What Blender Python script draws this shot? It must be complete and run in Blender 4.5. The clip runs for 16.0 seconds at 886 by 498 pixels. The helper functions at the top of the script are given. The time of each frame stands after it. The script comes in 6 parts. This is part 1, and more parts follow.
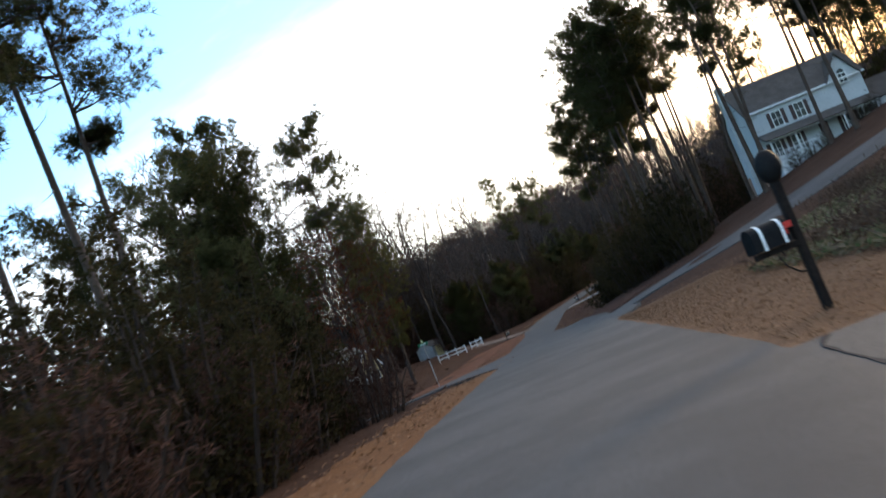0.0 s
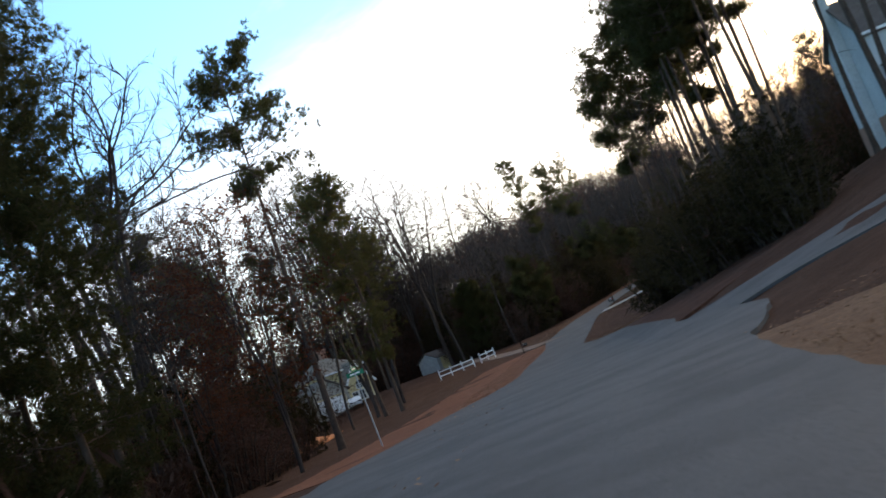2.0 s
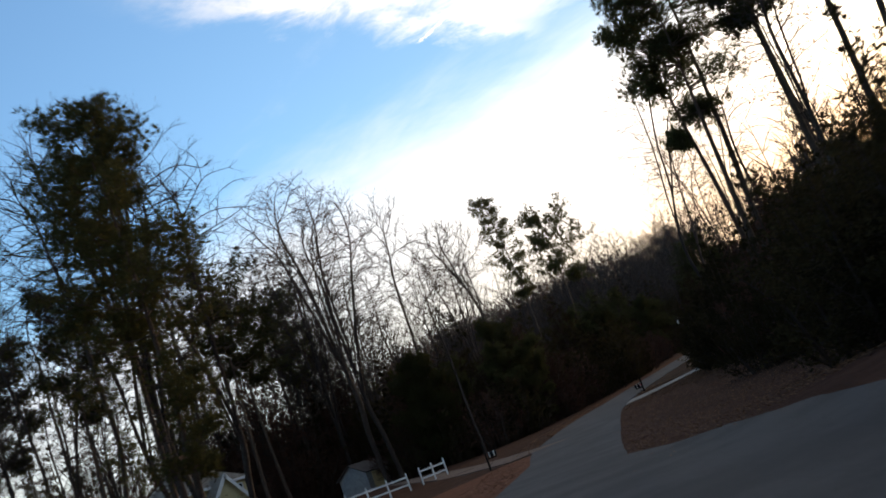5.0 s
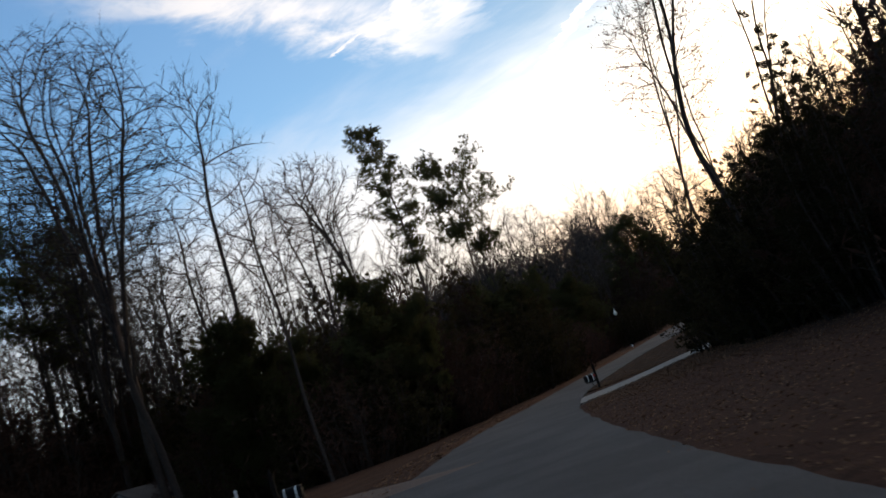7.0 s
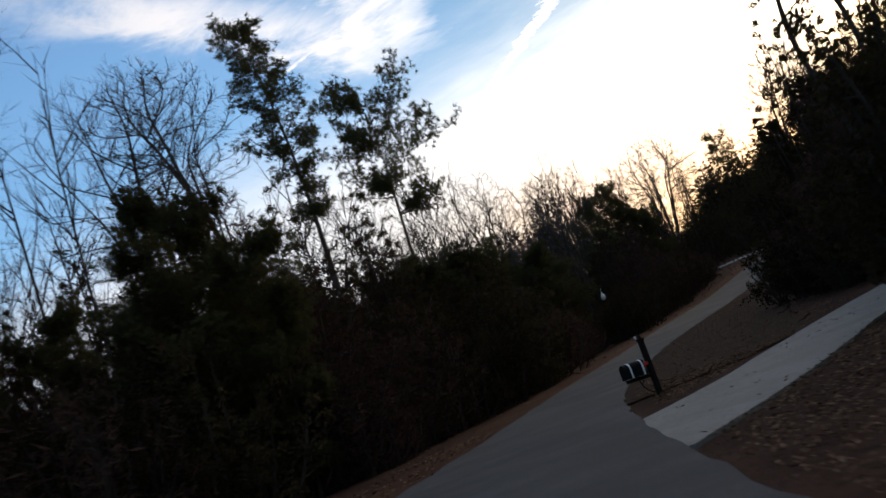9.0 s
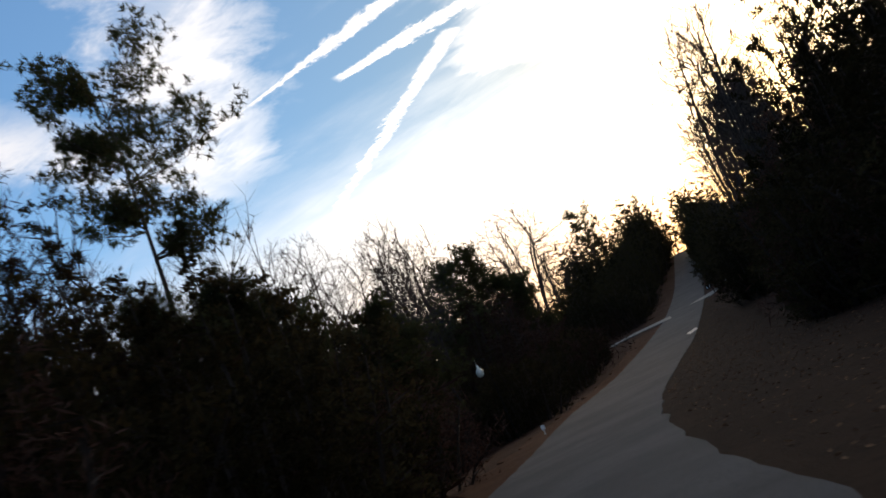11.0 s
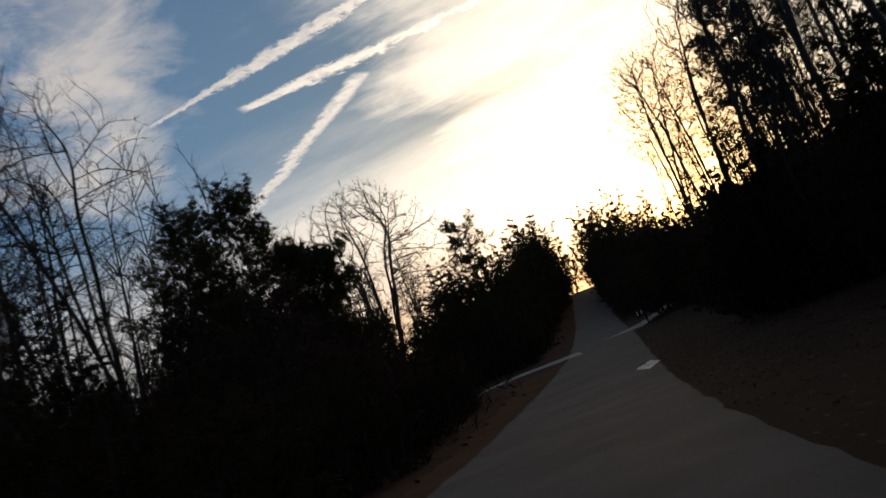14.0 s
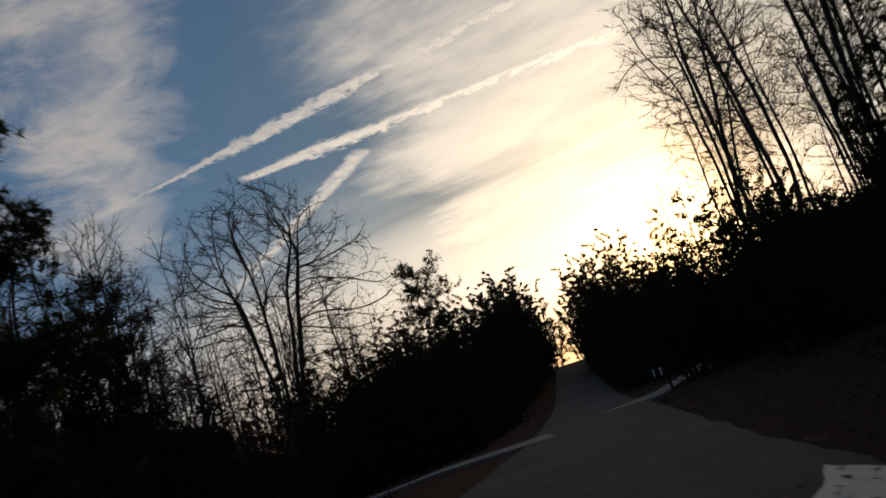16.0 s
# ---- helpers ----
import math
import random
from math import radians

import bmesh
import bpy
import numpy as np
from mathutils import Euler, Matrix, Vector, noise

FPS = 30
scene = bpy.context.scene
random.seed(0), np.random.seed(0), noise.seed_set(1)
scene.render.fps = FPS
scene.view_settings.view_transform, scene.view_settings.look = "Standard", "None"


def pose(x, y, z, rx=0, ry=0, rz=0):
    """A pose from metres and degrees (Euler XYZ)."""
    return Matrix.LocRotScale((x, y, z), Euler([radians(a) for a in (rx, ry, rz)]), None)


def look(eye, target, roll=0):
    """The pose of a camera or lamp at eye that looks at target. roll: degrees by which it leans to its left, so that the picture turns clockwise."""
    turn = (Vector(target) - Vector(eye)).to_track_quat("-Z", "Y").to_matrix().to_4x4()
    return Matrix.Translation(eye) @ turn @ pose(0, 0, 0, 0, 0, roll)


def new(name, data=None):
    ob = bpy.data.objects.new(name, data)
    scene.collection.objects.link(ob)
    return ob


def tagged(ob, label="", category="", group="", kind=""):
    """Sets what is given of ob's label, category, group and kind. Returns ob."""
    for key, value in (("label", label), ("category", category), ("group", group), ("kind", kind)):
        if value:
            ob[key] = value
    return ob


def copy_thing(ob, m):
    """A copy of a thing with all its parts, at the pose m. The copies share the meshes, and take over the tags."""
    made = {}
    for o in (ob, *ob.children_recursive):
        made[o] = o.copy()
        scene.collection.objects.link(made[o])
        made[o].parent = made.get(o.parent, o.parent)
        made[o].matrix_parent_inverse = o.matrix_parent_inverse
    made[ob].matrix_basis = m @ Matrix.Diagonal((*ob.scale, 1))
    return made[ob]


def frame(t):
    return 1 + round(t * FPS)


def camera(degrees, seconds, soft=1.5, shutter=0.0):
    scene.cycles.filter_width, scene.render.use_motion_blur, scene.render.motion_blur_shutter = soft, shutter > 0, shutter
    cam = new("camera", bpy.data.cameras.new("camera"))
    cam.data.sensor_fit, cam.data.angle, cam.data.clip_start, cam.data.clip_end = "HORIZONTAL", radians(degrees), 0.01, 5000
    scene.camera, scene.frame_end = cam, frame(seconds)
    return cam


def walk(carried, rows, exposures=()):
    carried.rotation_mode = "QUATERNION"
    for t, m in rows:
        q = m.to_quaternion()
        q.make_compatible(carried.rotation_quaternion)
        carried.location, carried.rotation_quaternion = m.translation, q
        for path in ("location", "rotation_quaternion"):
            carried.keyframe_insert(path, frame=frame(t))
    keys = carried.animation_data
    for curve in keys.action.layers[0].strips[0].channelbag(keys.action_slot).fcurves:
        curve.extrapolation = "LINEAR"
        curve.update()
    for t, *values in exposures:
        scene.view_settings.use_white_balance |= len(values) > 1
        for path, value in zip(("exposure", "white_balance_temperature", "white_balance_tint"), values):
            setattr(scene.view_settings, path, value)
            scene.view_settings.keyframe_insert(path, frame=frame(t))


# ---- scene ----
cam = camera(43.4, 16.0, 1.6, 0.3)
PATH = [
    (0.0, pose(0.056, 0.013, 1.801, 95.23, 21.83, -1.23)),
    (0.5, pose(1.115, 8.726, 1.778, 98.06, 20.64, -0.60)),
    (1.0, pose(2.226, 17.352, 1.775, 97.38, 20.84, -1.50)),
    (1.5, pose(3.376, 25.911, 1.754, 93.95, 20.25, -0.73)),
    (2.0, pose(4.549, 34.640, 1.682, 96.04, 21.57, 0.40)),
    (2.5, pose(5.850, 43.380, 1.558, 95.52, 22.91, 6.32)),
    (3.0, pose(7.187, 52.114, 1.423, 97.87, 22.02, 2.17)),
    (3.5, pose(8.469, 60.922, 1.301, 97.79, 20.02, 2.06)),
    (6.0, pose(11.184, 115.360, 0.311, 103.16, 19.85, -1.82)),
    (6.5, pose(12.613, 124.984, 0.359, 99.59, 18.05, -2.69)),
    (7.0, pose(14.166, 134.334, 0.411, 100.42, 18.04, -6.07)),
    (7.5, pose(15.900, 143.306, 0.471, 101.03, 18.96, -6.10)),
    (8.0, pose(17.530, 152.084, 0.677, 100.62, 18.56, -7.07)),
    (8.5, pose(19.199, 160.724, 0.997, 100.07, 17.77, -7.70)),
    (9.0, pose(20.974, 169.077, 1.359, 100.57, 18.98, -8.45)),
    (9.5, pose(22.805, 177.030, 1.696, 100.24, 20.43, -9.98)),
    (10.0, pose(24.609, 184.735, 1.948, 101.82, 21.91, -11.96)),
    (12.5, pose(39.251, 219.913, 4.011, 104.72, 23.17, -18.60)),
    (13.0, pose(43.029, 226.855, 4.540, 105.18, 22.40, -17.70)),
    (13.5, pose(46.997, 233.819, 5.113, 103.73, 19.16, -22.04)),
    (14.0, pose(51.154, 240.804, 5.733, 103.83, 19.41, -23.07)),
    (14.5, pose(55.502, 247.811, 6.397, 104.57, 19.00, -23.97)),
    (15.0, pose(60.040, 254.839, 7.108, 105.17, 17.93, -25.20)),
    (15.5, pose(64.768, 261.889, 7.863, 106.26, 16.72, -24.65)),
    (16.0, pose(69.686, 268.960, 8.665, 107.57, 16.62, -24.27)),
]
EXPOSURES = [(0.0, 2.15, 7500, 13), (0.5, 1.6, 7500, 13), (1.0, 1.35, 7500, 13), (1.5, 1.6, 7500, 13), (2.0, 2.0, 7500, 13), (3.0, 1.78, 7700, 14), (3.5, 1.7, 7900, 14), (6.0, 0.75, 7600, 15), (8.0, 0.72, 7500, 15), (10.0, 0.66, 7200, 15), (12.5, 0.5, 7200, 14), (13.0, 0.05, 7300, 15), (14.5, -0.5, 7500, 15), (16.0, -0.88, 7350, 15)]
walk(cam, PATH, EXPOSURES)

# ---------------- light ----------------
SUN_AZ, SUN_EL = radians(41.2), radians(12.0)
world = bpy.data.worlds.new("sky")
scene.world = world
world.use_nodes = True


class Nodes:
    """Shortcuts for building node trees."""

    def __init__(self, tree):
        self.t = tree
        tree.nodes.clear()

    def n(self, kind, operation="", blend_type="", data_type="", sky_type="", interpolation_type=""):
        node = self.t.nodes.new(kind)
        if operation:
            node.operation = operation
        if data_type:
            node.data_type = data_type
        if blend_type:
            node.blend_type = blend_type
        if sky_type:
            node.sky_type = sky_type
        if interpolation_type:
            node.interpolation_type = interpolation_type
        return node

    def link(self, a, b):
        self.t.links.new(a, b)

    def put(self, sock, v):
        if isinstance(v, bpy.types.NodeSocket):
            self.t.links.new(v, sock)
        else:
            sock.default_value = v

    def math(self, op, a, b=0.0, c=0.0, clamp=False):
        m = self.n("ShaderNodeMath", operation=op)
        m.use_clamp = clamp
        for i, v in enumerate((a, b, c)):
            self.put(m.inputs[i], v)
        return m.outputs[0]

    def ramp(self, v, lo, hi, a=0.0, b=1.0):
        m = self.n("ShaderNodeMapRange", interpolation_type="SMOOTHSTEP")
        for i, w in enumerate((v, lo, hi, a, b)):
            self.put(m.inputs[i], w)
        return m.outputs[0]

    def mix(self, fac, a, b, how="MIX"):
        m = self.n("ShaderNodeMix", data_type="RGBA", blend_type=how)
        self.put(m.inputs[0], fac)
        self.put(m.inputs[6], a)
        self.put(m.inputs[7], b)
        return m.outputs[2]

    def noise(self, vec, scale, detail=4.0, rough=0.55, warp=0.0):
        m = self.n("ShaderNodeTexNoise")
        if vec is not None:
            self.link(vec, m.inputs["Vector"])
        m.inputs["Scale"].default_value = scale
        m.inputs["Detail"].default_value = detail
        m.inputs["Roughness"].default_value = rough
        m.inputs["Distortion"].default_value = warp
        return m.outputs[0]


def build_sky():
    k = Nodes(world.node_tree)
    sky = k.n("ShaderNodeTexSky", sky_type="NISHITA")
    sky.sun_disc = False
    sky.sun_elevation, sky.sun_rotation = SUN_EL, SUN_AZ
    sky.air_density, sky.dust_density, sky.ozone_density = 1.0, 0.6, 1.6
    co = k.n("ShaderNodeTexCoord").outputs["Generated"]
    xyz = k.n("ShaderNodeSeparateXYZ")
    k.link(co, xyz.inputs[0])
    up = k.math("MAXIMUM", xyz.outputs[2], 0.05)
    u, v = k.math("DIVIDE", xyz.outputs[0], up), k.math("DIVIDE", xyz.outputs[1], up)
    uv = k.n("ShaderNodeCombineXYZ")
    k.link(u, uv.inputs[0]), k.link(v, uv.inputs[1])
    flat = uv.outputs[0]
    # veil of cirrus, drawn out along the wind
    turned = k.n("ShaderNodeMapping")
    k.link(flat, turned.inputs[0])
    turned.inputs["Rotation"].default_value = (0, 0, radians(53))
    drawn = k.n("ShaderNodeMapping")
    k.link(turned.outputs[0], drawn.inputs[0])
    drawn.inputs["Scale"].default_value = (0.6, 1.6, 1)
    big = k.noise(drawn.outputs[0], 1.1, 5, 0.62, 0.5)
    fine = k.noise(drawn.outputs[0], 6.0, 5, 0.68, 0.8)
    ragged = k.noise(flat, 26.0, 4, 0.7, 0.4)
    puff = k.noise(flat, 4.5, 6, 0.62, 0.35)
    wide = k.math("ADD", k.math("MULTIPLY", big, 0.62), k.math("ADD", k.math("MULTIPLY", fine, 0.16), k.math("MULTIPLY", puff, 0.22)))
    cirrus = k.math("MULTIPLY", k.ramp(wide, 0.54, 0.78), 0.25)

    def plane(a, c, d, wobble):
        """Signed distance from a line across the sky, with a ragged edge."""
        e = k.math("ADD", k.math("MULTIPLY", u, a), k.math("MULTIPLY_ADD", v, c, d))
        return k.math("ADD", e, k.math("MULTIPLY_ADD", wide, wobble, -0.5 * wobble))

    # the thin sheet on the sun's side, and its far part low in the north
    grain = k.ramp(wide, 0.34, 0.62, 0.42, 0.84)
    sheet = k.math("MULTIPLY", k.ramp(v, -0.8, 0.8, 0.3, 1.0), k.ramp(plane(0.85, -0.527, 0.25, 0.9), -0.02, 0.26))
    sheet = k.math("MULTIPLY", sheet, grain)
    far = k.math("MULTIPLY", k.ramp(plane(0.98, -0.17, -0.22, 0.9), -0.12, 0.40), k.ramp(k.math("MULTIPLY_ADD", wide, 1.2, v), 3.3, 4.0))
    # the broad streak in the west, and a softer one beyond it
    soft = k.math("ADD", k.math("MULTIPLY", puff, 0.7), k.math("MULTIPLY", fine, 0.3))
    off = k.math("ADD", plane(0.98, -0.196, -0.04, 0.0), k.math("MULTIPLY_ADD", puff, 0.42, -0.21))
    west = k.math("MULTIPLY", k.ramp(k.math("ABSOLUTE", off), 0.04, 0.19, 1, 0), k.ramp(soft, 0.36, 0.58, 0.35, 0.95))
    west = k.math("MULTIPLY", west, k.ramp(v, 2.9, 2.4))
    off = k.math("ADD", plane(0.70, -0.71, 1.46, 0.0), k.math("MULTIPLY_ADD", puff, 0.36, -0.18))
    streak = k.math("MULTIPLY", k.ramp(k.math("ABSOLUTE", off), 0.02, 0.17, 1, 0), k.math("MULTIPLY", k.ramp(soft, 0.36, 0.6, 0.3, 0.9), k.ramp(u, -0.35, 0.05)))
    streak = k.math("MULTIPLY", streak, k.ramp(u, 0.75, 0.4))
    cloud = k.math("MAXIMUM", k.math("MAXIMUM", cirrus, sheet), k.math("MAXIMUM", far, k.math("MAXIMUM", west, streak)))
    # haze low in the north
    haze = k.ramp(k.math("ADD", k.math("MULTIPLY_ADD", u, 0.7, v), k.math("MULTIPLY_ADD", wide, 1.6, -0.8)), 2.9, 4.4)
    cloud = k.math("MAXIMUM", cloud, k.math("MULTIPLY", haze, 0.8))

    def trail(x0, y0, x1, y1, width, strength, before, after, thin=1.0, swell=0.3):
        d = math.hypot(x1 - x0, y1 - y0)
        ax, ay = (x1 - x0) / d, (y1 - y0) / d
        along = k.math("ADD", k.math("MULTIPLY", u, ax), k.math("MULTIPLY_ADD", v, ay, -x0 * ax - y0 * ay))
        off = k.math("ADD", k.math("MULTIPLY", u, ay), k.math("MULTIPLY_ADD", v, -ax, -x0 * ay + y0 * ax))
        shake = k.ramp(along, swell - 0.2, swell + 0.1, 0.35, 1.0)
        jag = k.math("ADD", k.math("MULTIPLY_ADD", ragged, 0.085, -0.0425), k.math("MULTIPLY_ADD", fine, 0.07, -0.035))
        off = k.math("MULTIPLY_ADD", jag, shake, off)
        broad = k.ramp(along, swell - 0.12, swell + 0.12, width * thin, width)
        m = k.ramp(k.math("DIVIDE", k.math("ABSOLUTE", off), broad), 0.25, 1.0, 1, 0)
        m = k.math("MULTIPLY", m, k.math("MULTIPLY", k.ramp(along, -before - 0.03, -before), k.ramp(along, d + after, d + after + 0.4, 1, 0)))
        return k.math("MULTIPLY", m, k.math("MULTIPLY", k.ramp(ragged, 0.3, 0.6, 0.6, 1.0), strength))

    trails = [trail(0.38, 2.50, 1.17, 1.52, 0.038, 0.85, 0.1, 0.5, 0.30, 0.55), trail(0.82, 2.205, 1.41, 1.71, 0.042, 1.0, 0.0, 0.5, 0.6, 0.1),
              trail(1.065, 2.19, 0.975, 3.08, 0.036, 0.8, 0.06, 0.1, 1.0, 0.3), trail(1.41, 3.4, 1.94, 2.71, 0.07, 0.8, 0.2, 0.6)]
    for t in trails:
        cloud = k.math("MAXIMUM", cloud, t)
    # light scattered forward round the sun
    sun = Vector((math.sin(SUN_AZ) * math.cos(SUN_EL), math.cos(SUN_AZ) * math.cos(SUN_EL), math.sin(SUN_EL)))
    dot = k.n("ShaderNodeVectorMath", operation="DOT_PRODUCT")
    k.link(co, dot.inputs[0])
    dot.inputs[1].default_value = sun
    near = k.math("MAXIMUM", dot.outputs["Value"], 0.0)
    glow = k.math("ADD", k.math("MULTIPLY", k.math("POWER", near, 22.0), 1.0), k.math("MULTIPLY", k.math("POWER", near, 4.0), 0.35))
    low = k.math("POWER", near, 260.0)
    white = k.mix(k.math("MINIMUM", glow, 1.0), (0.66, 0.69, 0.74, 1), (1.10, 1.0, 0.82, 1))
    bright = k.math("MULTIPLY_ADD", glow, CLOUD_GLOW, CLOUD_BASE)
    lit = k.n("ShaderNodeVectorMath", operation="SCALE")
    k.link(white, lit.inputs[0]), k.link(bright, lit.inputs["Scale"])
    tone = k.n("ShaderNodeVectorMath", operation="SCALE")
    k.link(sky.outputs[0], tone.inputs[0])
    k.link(k.math("MULTIPLY", k.math("MULTIPLY_ADD", k.math("POWER", near, 7.0), -0.6, 1.0), SKY), tone.inputs["Scale"])
    hue = k.mix(k.math("POWER", near, 45.0), (0.60, 0.96, 1.26, 1), (1.08, 0.98, 0.80, 1))
    tinted = k.mix(1.0, tone.outputs[0], hue, "MULTIPLY")
    both = k.mix(k.math("MULTIPLY", cloud, 0.85, clamp=True), tinted, lit.outputs[0])
    # redder light low over the horizon towards the sun
    ember = k.math("MULTIPLY", k.math("POWER", near, 7.0), k.ramp(xyz.outputs[2], 0.27, 0.10))
    both = k.mix(1.0, both, k.mix(ember, (1, 1, 1, 1), (1.02, 0.56, 0.19, 1)), "MULTIPLY")
    halo = k.n("ShaderNodeVectorMath", operation="SCALE")
    halo.inputs[0].default_value = (1.0, 0.62, 0.22)
    k.link(k.math("MULTIPLY", low, 6.0), halo.inputs["Scale"])
    add = k.n("ShaderNodeVectorMath", operation="ADD")
    k.link(both, add.inputs[0]), k.link(halo.outputs[0], add.inputs[1])
    back = k.n("ShaderNodeBackground")
    k.link(add.outputs[0], back.inputs[0])
    out = k.n("ShaderNodeOutputWorld")
    k.link(back.outputs[0], out.inputs[0])


SKY, CLOUD_BASE, CLOUD_GLOW = 0.115, 0.75, 1.7
build_sky()
lamp = bpy.data.lights.new("sun", "SUN")
lamp.energy, lamp.angle, lamp.color = 0.6, radians(9), (1.0, 0.70, 0.40)
sun_ob = new("sun", lamp)
sun_dir = Vector((math.sin(SUN_AZ) * math.cos(SUN_EL), math.cos(SUN_AZ) * math.cos(SUN_EL), math.sin(SUN_EL)))
sun_ob.matrix_basis = look(sun_dir * 400, (0, 0, 0))


# ---------------- materials ----------------
def surface(name, a, b, c=None, big=0.6, small=14.0, rough=0.85, bump=0.3, bump_scale=30.0, metal=0.0, vary=0.0, spec=0.3, depth=0.02):
    """A matt surface that varies at two scales between the colours a, b and c."""
    m = bpy.data.materials.new(name)
    m.use_nodes = True
    k = Nodes(m.node_tree)
    co = k.n("ShaderNodeTexCoord").outputs["Object"]
    base = k.mix(k.ramp(k.noise(co, big, 5, 0.6), 0.35, 0.65), (*a, 1), (*b, 1))
    if c:
        base = k.mix(k.ramp(k.noise(co, small, 5, 0.65), 0.48, 0.68), base, (*c, 1))
    if vary:
        info = k.n("ShaderNodeObjectInfo")
        isle = k.n("ShaderNodeNewGeometry").outputs["Random Per Island"]
        r = k.math("ADD", k.math("MULTIPLY", info.outputs["Random"], 0.6), k.math("MULTIPLY", isle, 0.4))
        hsv = k.n("ShaderNodeHueSaturation")
        k.link(base, hsv.inputs["Color"])
        k.link(k.ramp(r, 0, 1, 1 - vary, 1 + vary), hsv.inputs["Value"])
        k.link(k.ramp(isle, 0, 1, 0.5 - 0.05 * vary, 0.5 + 0.05 * vary), hsv.inputs["Hue"])
        base = hsv.outputs[0]
    p = k.n("ShaderNodeBsdfPrincipled")
    k.put(p.inputs["Base Color"], base)
    p.inputs["Roughness"].default_value = rough
    p.inputs["Metallic"].default_value = metal
    p.inputs["Specular IOR Level"].default_value = spec
    if bump:
        bp = k.n("ShaderNodeBump")
        bp.inputs["Strength"].default_value = bump
        bp.inputs["Distance"].default_value = depth
        k.link(k.noise(co, bump_scale, 4, 0.65), bp.inputs["Height"])
        k.link(bp.outputs[0], p.inputs["Normal"])
    out = k.n("ShaderNodeOutputMaterial")
    k.link(p.outputs[0], out.inputs[0])
    return m


def leafy(name, a, b, vary=0.35, thin=0.35):
    """Leaves or needles: matt, each a little different, letting some light through."""
    m = bpy.data.materials.new(name)
    m.use_nodes = True
    k = Nodes(m.node_tree)
    isle = k.n("ShaderNodeNewGeometry").outputs["Random Per Island"]
    info = k.n("ShaderNodeObjectInfo").outputs["Random"]
    base = k.mix(isle, (*a, 1), (*b, 1))
    hsv = k.n("ShaderNodeHueSaturation")
    k.link(base, hsv.inputs["Color"])
    k.link(k.ramp(info, 0, 1, 1 - vary, 1 + vary), hsv.inputs["Value"])
    p = k.n("ShaderNodeBsdfDiffuse")
    t = k.n("ShaderNodeBsdfTranslucent")
    k.link(hsv.outputs[0], p.inputs[0]), k.link(hsv.outputs[0], t.inputs[0])
    mx = k.n("ShaderNodeMixShader")
    mx.inputs[0].default_value = thin
    k.link(p.outputs[0], mx.inputs[1]), k.link(t.outputs[0], mx.inputs[2])
    out = k.n("ShaderNodeOutputMaterial")
    k.link(mx.outputs[0], out.inputs[0])
    return m


def glass(name):
    m = bpy.data.materials.new(name)
    m.use_nodes = True
    p = m.node_tree.nodes["Principled BSDF"]
    p.inputs["Base Color"].default_value = (0.02, 0.025, 0.03, 1)
    p.inputs["Roughness"].default_value = 0.08
    p.inputs["Specular IOR Level"].default_value = 0.6
    return m


ASPHALT = surface("asphalt", (0.044, 0.046, 0.047), (0.068, 0.069, 0.069), (0.036, 0.037, 0.037), 0.35, 22, 0.82, 0.6, 70, spec=0.12, depth=0.012)
TAR = surface("tar", (0.03, 0.03, 0.032), (0.04, 0.04, 0.042), None, 2, 20, 0.9, 0.3, 40, spec=0.03)
CONCRETE = surface("concrete", (0.19, 0.178, 0.158), (0.23, 0.215, 0.19), (0.145, 0.135, 0.118), 0.8, 9, 0.85, 0.3, 60, depth=0.01)
GRAVEL = surface("brown_gravel", (0.13, 0.098, 0.082), (0.16, 0.122, 0.10), (0.085, 0.062, 0.05), 0.8, 16, 0.95, 0.6, 40, spec=0.05, depth=0.02)
GROUND = surface("leaf_litter", (0.046, 0.022, 0.014), (0.064, 0.033, 0.021), (0.027, 0.014, 0.010), 0.35, 5.0, 0.95, 0.9, 9.0, spec=0.04, depth=0.08)
STRAW = surface("dry_grass", (0.16, 0.094, 0.057), (0.12, 0.068, 0.042), (0.08, 0.044, 0.028), 0.5, 6.0, 0.95, 0.8, 22.0, spec=0.04, depth=0.05)
ORANGE_GRASS = surface("orange_grass", (0.19, 0.092, 0.042), (0.15, 0.07, 0.033), (0.095, 0.045, 0.024), 0.5, 6.0, 0.95, 0.8, 22.0, spec=0.04, depth=0.05)
CLAY = surface("red_clay", (0.36, 0.13, 0.05), (0.44, 0.17, 0.06), (0.28, 0.10, 0.05), 0.4, 6, 0.95, 0.6, 14, depth=0.05)
PINE_BARK = surface("pine_bark", (0.056, 0.035, 0.025), (0.082, 0.053, 0.039), (0.032, 0.025, 0.020), 1.5, 10, 0.95, 0.9, 7, depth=0.05)
STEM = surface("dark_stems", (0.03, 0.02, 0.015), (0.045, 0.03, 0.022), None, 1.2, 9, 0.95, 0.4, 10)
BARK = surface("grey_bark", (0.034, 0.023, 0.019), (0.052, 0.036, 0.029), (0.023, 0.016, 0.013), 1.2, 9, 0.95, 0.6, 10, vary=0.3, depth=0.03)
NEEDLE = leafy("pine_needles", (0.036, 0.041, 0.017), (0.068, 0.062, 0.027))
CEDAR = leafy("evergreen_leaves", (0.027, 0.023, 0.011), (0.046, 0.035, 0.017), 0.4)
WEEDS = leafy("dead_weeds", (0.06, 0.036, 0.026), (0.14, 0.098, 0.072), 0.3, 0.1)
IVY = leafy("ivy_leaves", (0.05, 0.07, 0.03), (0.16, 0.13, 0.09), 0.3)
OAK_LEAF = leafy("dead_oak_leaves", (0.085, 0.031, 0.020), (0.15, 0.062, 0.034), 0.3, 0.4)
